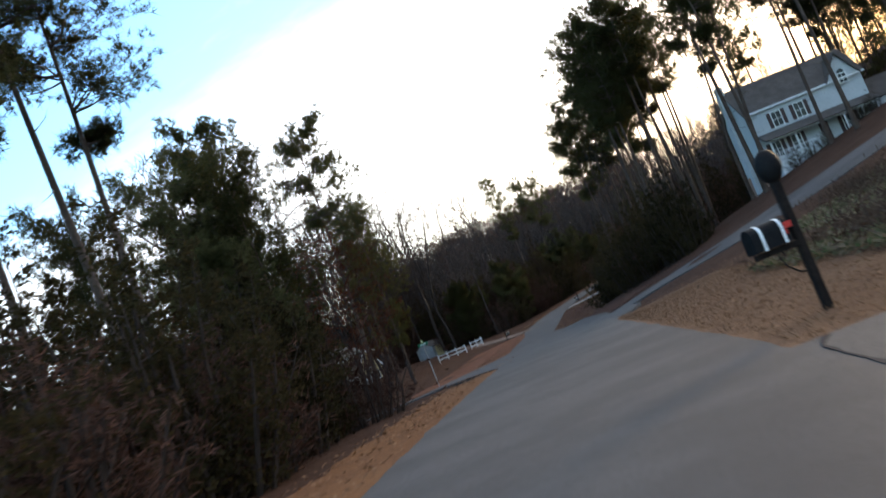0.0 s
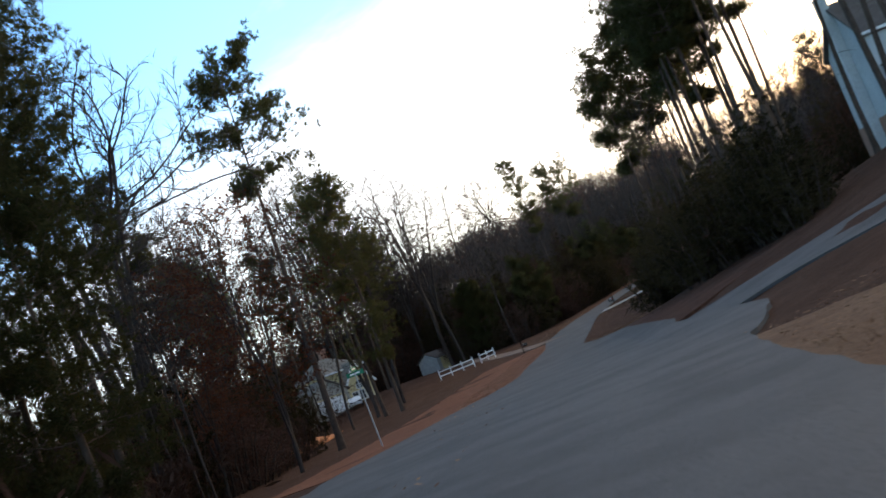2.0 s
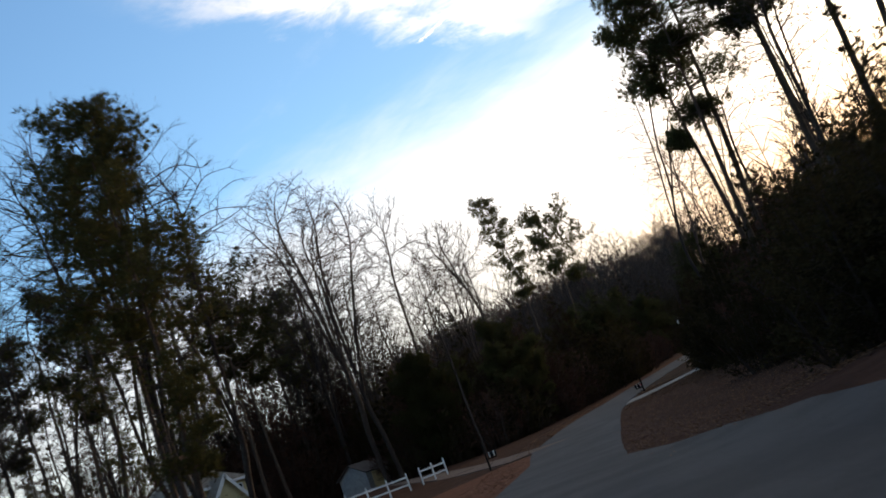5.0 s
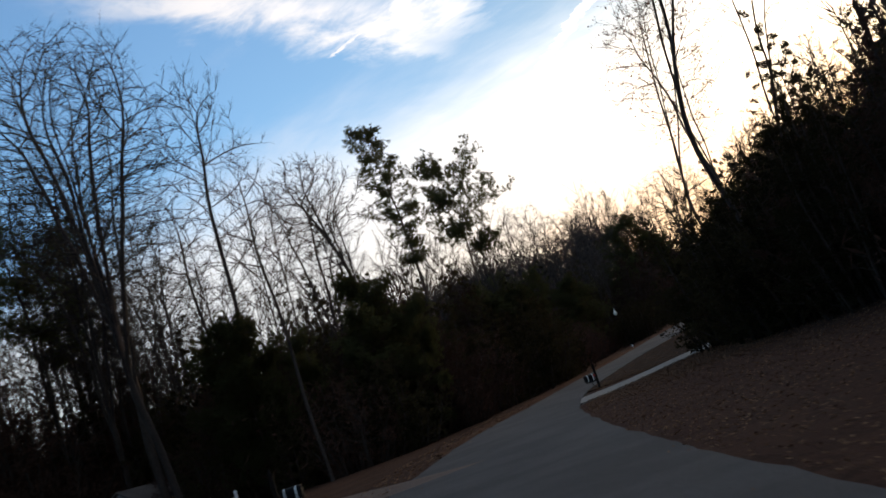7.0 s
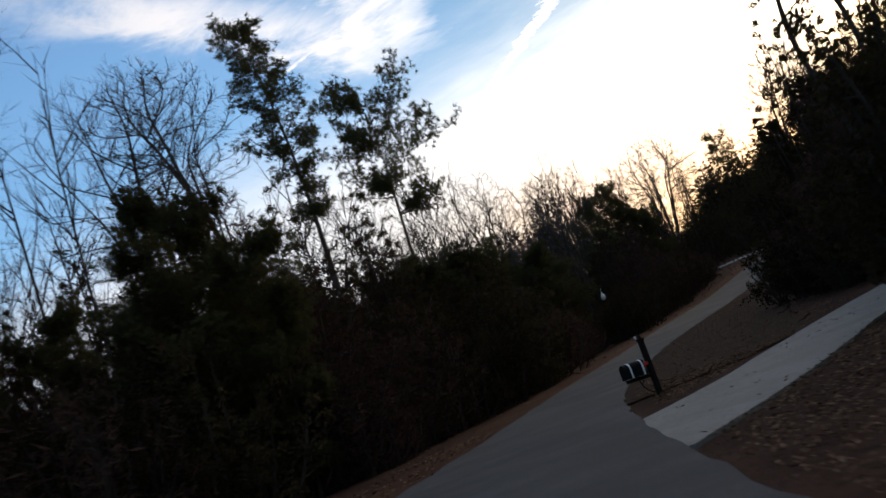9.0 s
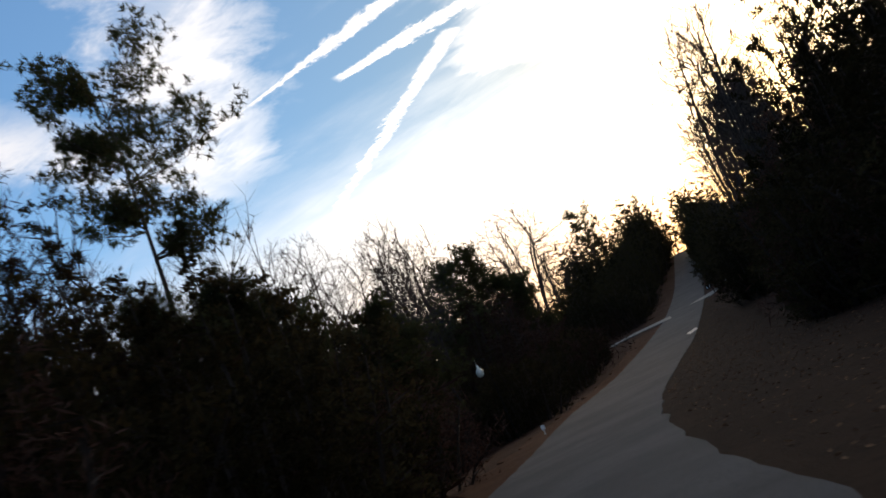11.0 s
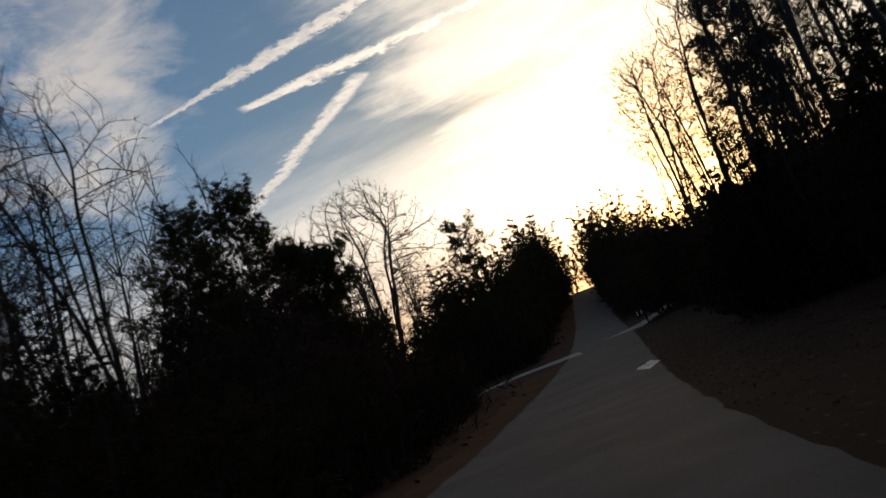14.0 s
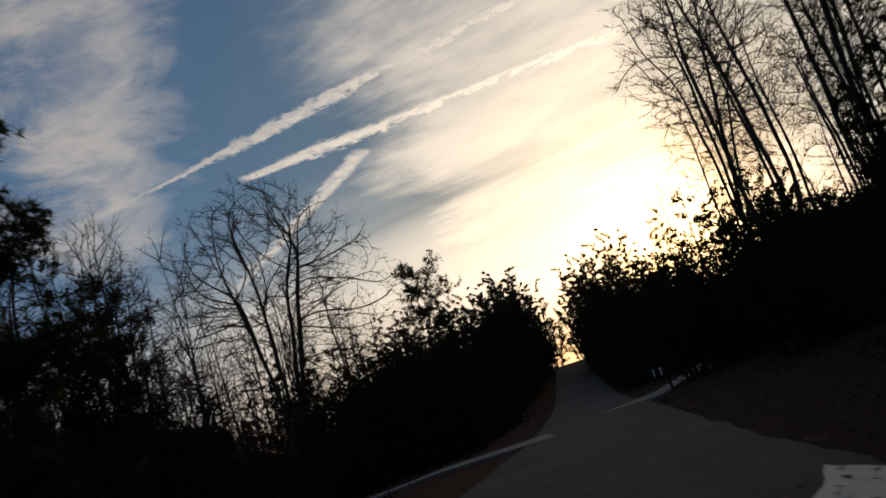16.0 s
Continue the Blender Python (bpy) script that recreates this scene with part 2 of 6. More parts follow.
TWIG = leafy("dry_twigs", (0.046, 0.023, 0.017), (0.080, 0.043, 0.031), 0.4, 0.1)
FALLEN = leafy("fallen_leaves", (0.075, 0.038, 0.022), (0.23, 0.14, 0.085), 0.3, 0.1)
SIDING = surface("white_siding", (0.44, 0.455, 0.46), (0.50, 0.51, 0.51), (0.38, 0.39, 0.385), 0.5, 6, 0.6, 0.1, 12)
YELLOW = surface("yellow_siding", (0.55, 0.43, 0.22), (0.60, 0.48, 0.26), (0.48, 0.37, 0.20), 0.5, 6, 0.6, 0.1, 12)
TAN_SIDING = surface("tan_siding", (0.26, 0.24, 0.20), (0.31, 0.28, 0.235), None, 0.6, 6, 0.6, 0.1, 12)
TRIM = surface("white_trim", (0.70, 0.70, 0.68), (0.76, 0.76, 0.74), (0.62, 0.61, 0.58), 2, 14, 0.5, 0.1, 20)
SHINGLE = surface("roof_shingles", (0.085, 0.07, 0.062), (0.12, 0.10, 0.088), (0.06, 0.05, 0.045), 0.8, 16, 0.9, 0.8, 18)
SHUTTER = surface("dark_shutter", (0.05, 0.025, 0.022), (0.07, 0.035, 0.03), None, 2, 9, 0.5, 0.1, 20)
BRICK = surface("chimney_brick", (0.30, 0.15, 0.10), (0.36, 0.19, 0.13), (0.25, 0.13, 0.10), 3, 20, 0.9, 0.4, 30)
BLACK = surface("black_paint", (0.006, 0.006, 0.0065), (0.010, 0.010, 0.011), (0.014, 0.013, 0.012), 3, 20, 0.6, 0.1, 40, spec=0.08)
ROOFTAN = surface("tan_shingles", (0.17, 0.15, 0.125), (0.22, 0.195, 0.16), (0.13, 0.115, 0.10), 0.8, 16, 0.9, 0.8, 18)
POSTWOOD = surface("dark_post_wood", (0.014, 0.010, 0.009), (0.022, 0.016, 0.013), (0.010, 0.008, 0.007), 4, 25, 0.9, 0.5, 40, spec=0.1)
BAND = surface("white_tape", (0.75, 0.75, 0.74), (0.8, 0.8, 0.79), None, 4, 20, 0.45, 0.0)
RED = surface("red_flag", (0.50, 0.03, 0.02), (0.58, 0.04, 0.03), None, 4, 20, 0.45, 0.0)
GREEN = surface("sign_green", (0.005, 0.15, 0.08), (0.008, 0.18, 0.10), None, 4, 20, 0.7, 0.0)
STEEL = surface("grey_steel", (0.35, 0.36, 0.37), (0.45, 0.46, 0.47), (0.3, 0.29, 0.28), 3, 20, 0.5, 0.1, 30, metal=0.6)
GOURD = surface("white_plastic", (0.78, 0.74, 0.64), (0.82, 0.78, 0.68), (0.70, 0.65, 0.55), 3, 20, 0.4, 0.05, 20)
CARPAINT = surface("white_car_paint", (0.62, 0.63, 0.64), (0.66, 0.67, 0.68), None, 2, 9, 0.25, 0.0, spec=0.5)
RUBBER = surface("tyre_rubber", (0.02, 0.02, 0.02), (0.03, 0.03, 0.03), None, 3, 20, 0.8, 0.2, 40)
PADSTONE = surface("pale_concrete", (0.66, 0.60, 0.48), (0.74, 0.68, 0.56), (0.54, 0.48, 0.38), 2, 14, 0.7, 0.3, 60, depth=0.01)
GLASS = glass("window_glass")


# ---------------- the lie of the land ----------------
# road line: distance, x, y, ground height
LINE = np.array([
    (-80, -10.1, -79.3, 0.5), (-60, -7.6, -59.5, 0.5), (-30, -3.8, -29.7, 0.5), (0, 0.0, 0.0, 0.49), (20, 2.6, 19.85, 0.46), (40, 5.3, 39.65, 0.31),
    (60, 8.1, 59.45, 0.01), (80, 9.55, 79.4, -0.39), (100, 10.3, 99.4, -0.78), (120, 12.0, 119.3, -0.95),
    (140, 15.1, 139.0, -0.84), (160, 18.8, 158.65, -0.37), (180, 23.1, 178.2, 0.42), (200, 29.0, 197.3, 1.25),
    (220, 37.1, 215.5, 2.4), (240, 46.6, 233.1, 3.77), (260, 57.1, 250.15, 5.34), (280, 68.2, 266.8, 7.2),
    (300, 79.4, 283.35, 9.75), (320, 90.6, 299.9, 12.55), (340, 101.7, 316.5, 15.3), (360, 112.9, 333.1, 18.3),
    (380, 124.1, 349.7, 21.6), (410, 140.8, 374.6, 27.4), (450, 163.2, 407.8, 36.0)])


def smooth_line():
    su = np.arange(-80, 450.5, 1.0)
    cols = [np.interp(su, LINE[:, 0], LINE[:, k]) for k in (1, 2, 3)]
    kern = np.exp(-np.linspace(-2, 2, 31) ** 2)
    kern /= kern.sum()
    out = []
    for c in cols:
        p = np.concatenate([2 * c[0] - c[15:0:-1], c, 2 * c[-1] - c[-2:-17:-1]])
        out.append(np.convolve(p, kern, "valid"))
    return su, np.stack(out, 1)


SU, CL = smooth_line()
TAN = np.gradient(CL[:, :2], axis=0)
TAN /= np.linalg.norm(TAN, axis=1)[:, None]


def road_coords(x, y):
    """Distance along the road, offset to its right, and the road's height there."""
    d = (CL[:, 0] - x) ** 2 + (CL[:, 1] - y) ** 2
    i = int(d.argmin())
    rx, ry = x - CL[i, 0], y - CL[i, 1]
    tx, ty = TAN[i]
    s = SU[i] + rx * tx + ry * ty
    return s, rx * ty - ry * tx, float(np.interp(s, SU, CL[:, 2]))


def rise(s, n):
    """How far the land lies above the road at an offset n to its right."""
    if n > 0:
        a = n - 3.4
        if a <= 0:
            return 0.0
        k = float(np.interp(s, [40, 90, 130, 190, 230, 330], [0.27, 0.27, 0.25, 0.27, 0.26, 0.30]))
        g = float(np.interp(s, [40, 56, 74, 112, 130, 185, 215, 310, 340], [0.07, 0.11, 0.20, 0.21, 0.06, 0.05, 0.02, 0.04, 0.13]))
        z = g * min(a, 36.0)
        z += (k - g) * (min(max(a - 6, 0), 8.0) ** 2 / 16 + max(min(a, 36.0) - 14, 0))
        if a > 36:
            z += 0.5 * k * (min(a, 130.0) - 36)
        return z
    a = -n - 5.5
    if a <= 0:
        return 0.0
    k = float(np.interp(s, [100, 200, 260], [0.02, 0.04, 0.07]))
    knoll = 1.4 * math.exp(-((s - 184) / 16) ** 2 - ((n + 27) / 9) ** 2) + 1.6 * math.exp(-((s - 192) / 18) ** 2 - ((n + 39) / 9) ** 2)
    return knoll - k * min(a, 60.0)


def land(x, y):
    s, n, z = road_coords(x, y)
    return z + rise(s, n)


def at(s, n, up=0.0):
    """A place given along and across the road, on the land."""
    x, y = np.interp(s, SU, CL[:, 0]), np.interp(s, SU, CL[:, 1])
    tx, ty = np.interp(s, SU, TAN[:, 0]), np.interp(s, SU, TAN[:, 1])
    px, py = x + ty * n, y - tx * n
    return Vector((px, py, land(px, py) + up))


# ---------------- building blocks ----------------
def mesh_of(name, verts, faces, material, smooth=False):
    me = bpy.data.meshes.new(name)
    me.from_pydata(verts, [], faces)
    me.materials.append(material)
    if smooth:
        me.shade_smooth()
    return me


def part(name, bm, material, parent, label="", smooth=False):
    """Links a bmesh as one mesh object under a thing or a part."""
    me = bpy.data.meshes.new(name)
    bm.to_mesh(me)
    bm.free()
    me.materials.append(material)
    if smooth:
        me.shade_smooth()
    ob = new(name, me)
    ob.parent = parent
    return tagged(ob, label)


def empty(name, m, label, category, group="", kind=""):
    ob = new(name)
    ob.empty_display_size = 0.2
    ob.matrix_basis = m
    return tagged(ob, label, category, group, kind)


def box(bm, x0, y0, z0, x1, y1, z1, bevel=0.0, m=None):
    made = bmesh.ops.create_cube(bm, size=1)["verts"]
    bmesh.ops.scale(bm, vec=(x1 - x0, y1 - y0, z1 - z0), verts=made)
    bmesh.ops.translate(bm, vec=((x0 + x1) / 2, (y0 + y1) / 2, (z0 + z1) / 2), verts=made)
    if bevel:
        edges = list({e for v in made for e in v.link_edges})
        made = bmesh.ops.bevel(bm, geom=edges, offset=bevel, segments=1, affect="EDGES")["verts"]
    if m is not None:
        bmesh.ops.transform(bm, matrix=m, verts=[v for v in made if v.is_valid])
    return made


def boxes(*rows, bevel=0.0):
    bm = bmesh.new()
    for r in rows:
        box(bm, *r, bevel=bevel)
    return bm


def prism(bm, outline, y0, y1):
    """A solid with the outline (x, z), from y0 to y1."""
    a = [bm.verts.new((x, y0, z)) for x, z in outline]
    b = [bm.verts.new((x, y1, z)) for x, z in outline]
    bm.faces.new(a)
    bm.faces.new(b[::-1])
    for i in range(len(a)):
        j = (i + 1) % len(a)
        bm.faces.new((a[j], a[i], b[i], b[j]))
    bmesh.ops.recalc_face_normals(bm, faces=bm.faces)
    return bm


class Soup:
    """Vertices and faces of one mesh."""

    def __init__(self):
        self.v, self.f = [], []

    def tube(self, pts, radii, k):
        pts = [Vector(p) for p in pts]
        start = len(self.v)
        side = None
        for i, p in enumerate(pts):
            d = (pts[min(i + 1, len(pts) - 1)] - pts[max(i - 1, 0)]).normalized()
            if side is None:
                side = d.orthogonal().normalized()
            side = (side - d * side.dot(d)).normalized()
            up = d.cross(side)
            for j in range(k):
                a = 2 * math.pi * j / k
                self.v.append(p + (side * math.cos(a) + up * math.sin(a)) * radii[i])
        for i in range(len(pts) - 1):
            for j in range(k):
                a, b = start + i * k + j, start + i * k + (j + 1) % k
                self.f.append((a, b, b + k, a + k))
        self.f.append(tuple(range(start + (len(pts) - 1) * k, start + len(pts) * k)))

    def blade(self, p, d, side, length, width):
        n = len(self.v)
        tip = p + d * length
        self.v += [p - side * width, p + side * width, tip]
        self.f.append((n, n + 1, n + 2))

    def leaf(self, p, d, side, length, width):
        n = len(self.v)
        self.v += [p, p + d * length * 0.5 + side * width, p + d * length, p + d * length * 0.5 - side * width]
        self.f.append((n, n + 1, n + 2, n + 3))

    def mesh(self, name, material, smooth=False):
        return mesh_of(name, [tuple(q) for q in self.v], self.f, material, smooth)


def some(rng):
    while True:
        v = Vector((rng.uniform(-1, 1), rng.uniform(-1, 1), rng.uniform(-1, 1)))
        if 0.05 < v.length < 1:
            return v.normalized()


def bend(rng, start, d, length, steps, wander, lift=0.0):
    pts, d = [start], d.normalized()
    for _ in range(steps):
        d = (d + some(rng) * wander + Vector((0, 0, lift))).normalized()
        pts.append(pts[-1] + d * (length / steps))
    return pts


def tuft(leaves, rng, p, d, size, count, thin=0.07):
    """A brush of pine needles at a twig's end."""
    for _ in range(count):
        w = (d * 0.5 + some(rng)).normalized()
        leaves.blade(p + some(rng) * 0.06, w, w.orthogonal().normalized(), size * rng.uniform(0.7, 1.25), size * thin)


def pine_meshes(seed, height, bare, spread, dense=1.0, radius=None, lean=0.0, needle=0.30, flat=0.0):
    """A pine with a clear stem up to the share `bare` of its height: wood and needles; flat: how far its crown spreads out at the top."""
    rng = random.Random(seed)
    wood, leaves = Soup(), Soup()
    radius = radius or height * 0.0090
    top = Vector((lean * height + rng.uniform(-0.02, 0.02) * height, rng.uniform(-0.02, 0.02) * height, height * 0.985))
    bow = Vector((rng.uniform(-1, 1), rng.uniform(-1, 1), 0)) * height * 0.014

    def stem(u):
        return top * u + bow * math.sin(u * math.pi) + bow.yxz * 0.35 * math.sin(u * 7.0)

    us = [0, 0.015, 0.05, 0.15, 0.3, 0.45, 0.6, 0.72, 0.82, 0.9, 1.0]
    wood.tube([stem(u) - Vector((0, 0, 0.5)) * (u == 0) for u in us], [radius * (1.5 if u < 0.01 else 1.15 if u < 0.02 else 1.02 - 0.95 * u) for u in us], 9)
    n = int(dense * (30 + height * (1 - bare) * 2.4))
    low = rng.uniform(0, 6.3)
    tiers = max(6, int(height * (1 - bare) / 1.25))
    tiers += tiers % 7 == 0
    for i in range(n):
        u = bare + (1 - bare) * min(1.0, ((i * 7 % tiers) + 0.28 * rng.random() + 0.1) / tiers) ** 0.9
        w = (u - bare) / (1 - bare)
        ang = i * 2.4 + rng.uniform(-0.6, 0.6)
        side = 1 + 0.35 * math.cos(ang - low) * (1 - w)
        round_top = math.sqrt(max(0.05, 1 - max(0.0, (w - 0.45 - 0.3 * flat) / (0.62 - 0.3 * flat)) ** 2))
        reach = spread * (0.45 + 0.55 * min(1.0, w / 0.35)) * round_top * rng.uniform(0.5, 1.12) * side
        d = Vector((math.cos(ang), math.sin(ang), rng.uniform(-0.1, 0.15) + 0.7 * w * w * (1 - 0.5 * flat)))
        limb = bend(rng, stem(u), d, reach, 5, 0.2, 0.06)
        wood.tube(limb, [radius * 0.26 * (1 - 0.6 * w) * q for q in (1, 0.78, 0.6, 0.42, 0.27, 0.1)], 4)
        for j in range(2, 6):
            for _ in range(3 if j < 5 else 5):
                e = limb[j].lerp(limb[j - 1], rng.random() * 0.8)
                sub = bend(rng, e, (limb[j] - limb[j - 1]).normalized() * 0.6 + some(rng) * 0.8 + Vector((0, 0, 0.25)), 0.35 + reach * rng.uniform(0.10, 0.24), 2, 0.3, 0.16)
                for q, r in zip(sub, sub[1:]):
                    wood.blade(q, (r - q).normalized(), (r - q).orthogonal().normalized(), (r - q).length * 1.1, 0.012 + radius * 0.03)
                ahead = (sub[-1] - sub[0]).normalized()
                for q in (sub[1], sub[1], sub[2], sub[2], sub[2]):
                    tuft(leaves, rng, q + some(rng) * 0.26, ahead, needle * rng.uniform(0.75, 1.2), int(14 * dense + 2))
    for i in range(int(12 * bare)):
        u = rng.uniform(0.3, 0.98) * bare
        ang = rng.uniform(0, 6.3)
        limb = bend(rng, stem(u), Vector((math.cos(ang), math.sin(ang), rng.uniform(-0.35, 0.2))), rng.uniform(0.6, 2.2), 3, 0.25)
        wood.tube(limb, [radius * 0.15, radius * 0.1, radius * 0.06, radius * 0.02], 3)
    return wood, leaves


def bare_meshes(seed, height, base, width, vase=0.6, wander=0.05, count=420, step=0.55, leaf=0.0, lean=(0.0, 0.0), stems=1, twig=1.0, tip=0.012, flat=0.0):
    """A leafless hardwood whose limbs grow to fill a crown that begins at the height `base` and is `width` wide each way.

    vase: where the crown is widest, as a share of its height; leaf: how many dead leaves hang on; stems: main forks.
    """
    gen = np.random.default_rng(seed)
    rng = random.Random(seed)
    # the places that the twigs reach for
    aim = []
    while len(aim) < count:
        w, a, r = gen.random() ** (0.8 - 0.3 * flat), gen.uniform(0, 2 * math.pi), gen.random() ** 0.42
        full = math.sin(math.pi * 0.5 * min(1.0, w / vase)) ** 0.9 if w < vase else math.sqrt(max(0.0, 1 - ((w - vase) / (1.02 - vase)) ** 2))
        full *= 1 + 0.16 * math.sin(3 * a + seed) + 0.10 * math.sin(5 * a + 7 * w)
        aim.append((lean[0] * height * w + r * full * width * math.cos(a), lean[1] * height * w + r * full * width * math.sin(a), base + (height - base) * w))
    aim = np.array(aim)
    nodes, parent = [np.array((0.0, 0.0, 0.0))], [-1]
    d = np.array((0.0, 0.0, 1.0))
    while nodes[-1][2] < base * 0.92:
        d = d + gen.normal(0, wander, 3) * np.array((1, 1, 0.2)) + np.array((lean[0], lean[1], 0)) * 0.12
        d[:2] *= 0.93
        d /= np.linalg.norm(d)
        parent.append(len(nodes) - 1)
        nodes.append(nodes[-1] + d * step)
    fork = len(nodes) - 1
    for k in range(stems):
        a = 2 * math.pi * (k + 0.4 * gen.random()) / stems
        out = width * (0.0 if stems == 1 else 0.34)
        goal = np.array((out * math.cos(a) + lean[0] * height * 0.6, out * math.sin(a) + lean[1] * height * 0.6, base + (height - base) * gen.uniform(0.5, 0.75)))
        last = max(0, fork - int(gen.integers(0, 4)) * (stems > 1))
        for _ in range(int(np.linalg.norm(goal - nodes[last]) / step)):
            d = goal - nodes[last]
            d = d / np.linalg.norm(d) + gen.normal(0, wander * 2.2, 3) + np.array((0, 0, 0.25))
            parent.append(last)
            nodes.append(nodes[last] + d / np.linalg.norm(d) * step)
            last = len(nodes) - 1
    best = np.full(count, 1e9)
    near = np.zeros(count, int)
    alive = np.ones(count, bool)
    born = np.zeros(20000, int)

    def look_at(first):
        pts = np.array(nodes[first:])
        dist = np.linalg.norm(aim[:, None] - pts[None], axis=2)
        i = dist.argmin(1)
        m = dist[np.arange(count), i]
        closer = m < best
        best[closer] = m[closer]
        near[closer] = i[closer] + first

    look_at(0)
    ahead = [np.array((0.0, 0.0, 1.0))] + [(nodes[i] - nodes[parent[i]]) / step for i in range(1, len(nodes))]
    for _ in range(90):
        alive &= (best > step * 1.35) & (born[near] < 4)
        if not alive.any():
            break
        first = len(nodes)
        for i in np.unique(near[alive]):
            way = aim[alive & (near == i)] - nodes[i]
            way = (way / np.linalg.norm(way, axis=1)[:, None]).sum(0)
            d = way / (np.linalg.norm(way) + 1e-6) + gen.normal(0, 0.07, 3) + np.array((0, 0, 0.10)) + 0.6 * ahead[i]
            d /= np.linalg.norm(d)
            parent.append(int(i))
            born[i] += 1
            ahead.append(d)
            nodes.append(nodes[i] + d * step)
        look_at(first)
    # how thick each limb is, from the twigs that it bears
    n = len(nodes)
    load = np.zeros(n)
    kids = [[] for _ in range(n)]
    for i in range(n - 1, 0, -1):
        load[i] = max(load[i], tip ** 2.35)
        load[parent[i]] += load[i]
        kids[parent[i]].append(i)
    thick = load ** (1 / 2.35)
    # straighten the limbs a little
    place = np.array(nodes)
    for _ in range(3):
        moved = place.copy()
        for i in range(1, n):
            if kids[i]:
                moved[i] = 0.4 * place[i] + 0.3 * place[parent[i]] + 0.3 * place[max(kids[i], key=lambda q: thick[q])]
        place = moved
    nodes = list(place)
    wood, twigs, leaves = Soup(), Soup(), Soup()
    runs = [(0, None)]
    while runs:
        i, root = runs.pop()
        chain = [root, i] if root is not None else [i]
        while kids[i]:
            order = sorted(kids[i], key=lambda q: -thick[q])
            runs += [(q, i) for q in order[1:]]
            i = order[0]
            chain.append(i)
        pts = [Vector(nodes[q]) for q in chain]
        radii = [float(thick[q]) for q in chain]
        if root is not None:
            radii[0] = radii[1]
        else:
            pts[0] = pts[0] - Vector((0, 0, 0.5))
            radii[0] *= 1.4
        radii[-1] *= 0.5
        if len(pts) > 1:
            k = 9 if radii[1] > 0.12 else 6 if radii[1] > 0.07 else 4 if radii[1] > 0.03 else 3
            (wood if radii[1] > 0.05 else twigs).tube(pts, radii, k)
    for i in range(fork + 1, n):
        if thick[i] > tip * 4.0:
            continue
        p, q = Vector(nodes[parent[i]]), Vector(nodes[i])
        d = (q - p).normalized()
        for _ in range(4 if not kids[i] else 2):
            w = (d * 0.9 + some(rng) * 0.75 + Vector((0, 0, 0.22))).normalized()
            long = twig * rng.uniform(0.5, 1.25)
            e = p.lerp(q, rng.random() if kids[i] else 1.0)
            twigs.blade(e, w, w.orthogonal().normalized(), long, tip * 0.85)
            for _ in range(2):
                v = (w + some(rng) * 0.7).normalized()
                twigs.blade(e + w * long * rng.uniform(0.2, 0.8), v, v.orthogonal().normalized(), long * rng.uniform(0.35, 0.65), tip * 0.6)
            for _ in range(int(leaf + rng.random())):
                v = (some(rng) + Vector((0, 0, -0.7))).normalized()
                leaves.leaf(e + w * long * rng.random() + some(rng) * 0.12, v, v.orthogonal().normalized(), 0.19, 0.07)
    return wood, twigs, leaves


def shrub_mesh(seed, height, width, count, size, pointed=0.5, thin=0.15, stems=20, sprays=15):
    """A dense thicket down to the ground: many bent stems, each with leafy sprays."""
    rng = random.Random(seed)
    wood, leaves = Soup(), Soup()
    tips = []
    for i in range(stems):
        a = i * 2.4 + rng.random()
        k = (i + 0.5) / stems
        h = height * (1 - 0.75 * k ** (1 / max(pointed, 0.2))) * rng.uniform(0.75, 1.1)
        out = width * 0.62 * k ** 0.6 * rng.uniform(0.65, 1.15)
        p = Vector((math.cos(a) * out * 0.55, math.sin(a) * out * 0.55, -0.3))
        end = Vector((math.cos(a) * out, math.sin(a) * out, h))
        mid = p.lerp(end, 0.5) + Vector((rng.uniform(-0.3, 0.3), rng.uniform(-0.3, 0.3), 0.1 * h))
        wood.tube([p, mid, end], [0.012 * width, 0.008 * width, 0.004], 4)
        for j in range(sprays):
            u = 0.08 + 0.92 * (j + rng.random()) / sprays
            q = p.lerp(mid, u * 2) if u < 0.5 else mid.lerp(end, u * 2 - 1)
            b = rng.uniform(0, 6.3)
            r = width * 0.20 * rng.uniform(0.4, 1.25) * (1.15 - 0.75 * u)
            e = q + Vector((math.cos(b) * r, math.sin(b) * r, rng.uniform(0.0, 0.7) * r))
            tips.append((q, e, r))
            wood.blade(q, (e - q).normalized(), (e - q).orthogonal().normalized(), (e - q).length * 1.15, 0.012 + 0.0015 * height)
    each = max(3, int(count / len(tips)))
    for q, e, r in tips:
        d = (e - q).normalized()
        for _ in range(each):
            u = rng.uniform(0.05, 1.1)
            p = q.lerp(e, u) + some(rng) * (0.06 + 0.30 * r * rng.random() * (1.25 - u))
            w = (d * 0.6 + some(rng) + Vector((0, 0, 0.25))).normalized()
            leaves.leaf(p, w, w.cross(some(rng)).normalized(), size * rng.uniform(0.6, 1.4), size * thin)
    return wood, leaves


def tree_thing(name, soups, label, category, group=""):
    """A tree as an empty at its foot with its parts; built far below the land, to be copied from."""
    root = empty(name, pose(0, 0, 0), label, category, group)
    for pname, soup, mat in soups:
        if soup.v:
            ob = new(pname, soup.mesh(pname, mat, smooth=pname == "trunk"))
            ob.parent = root
            if pname != "trunk":
                tagged(ob, kind="stuff")
    return root


GROWN = {}


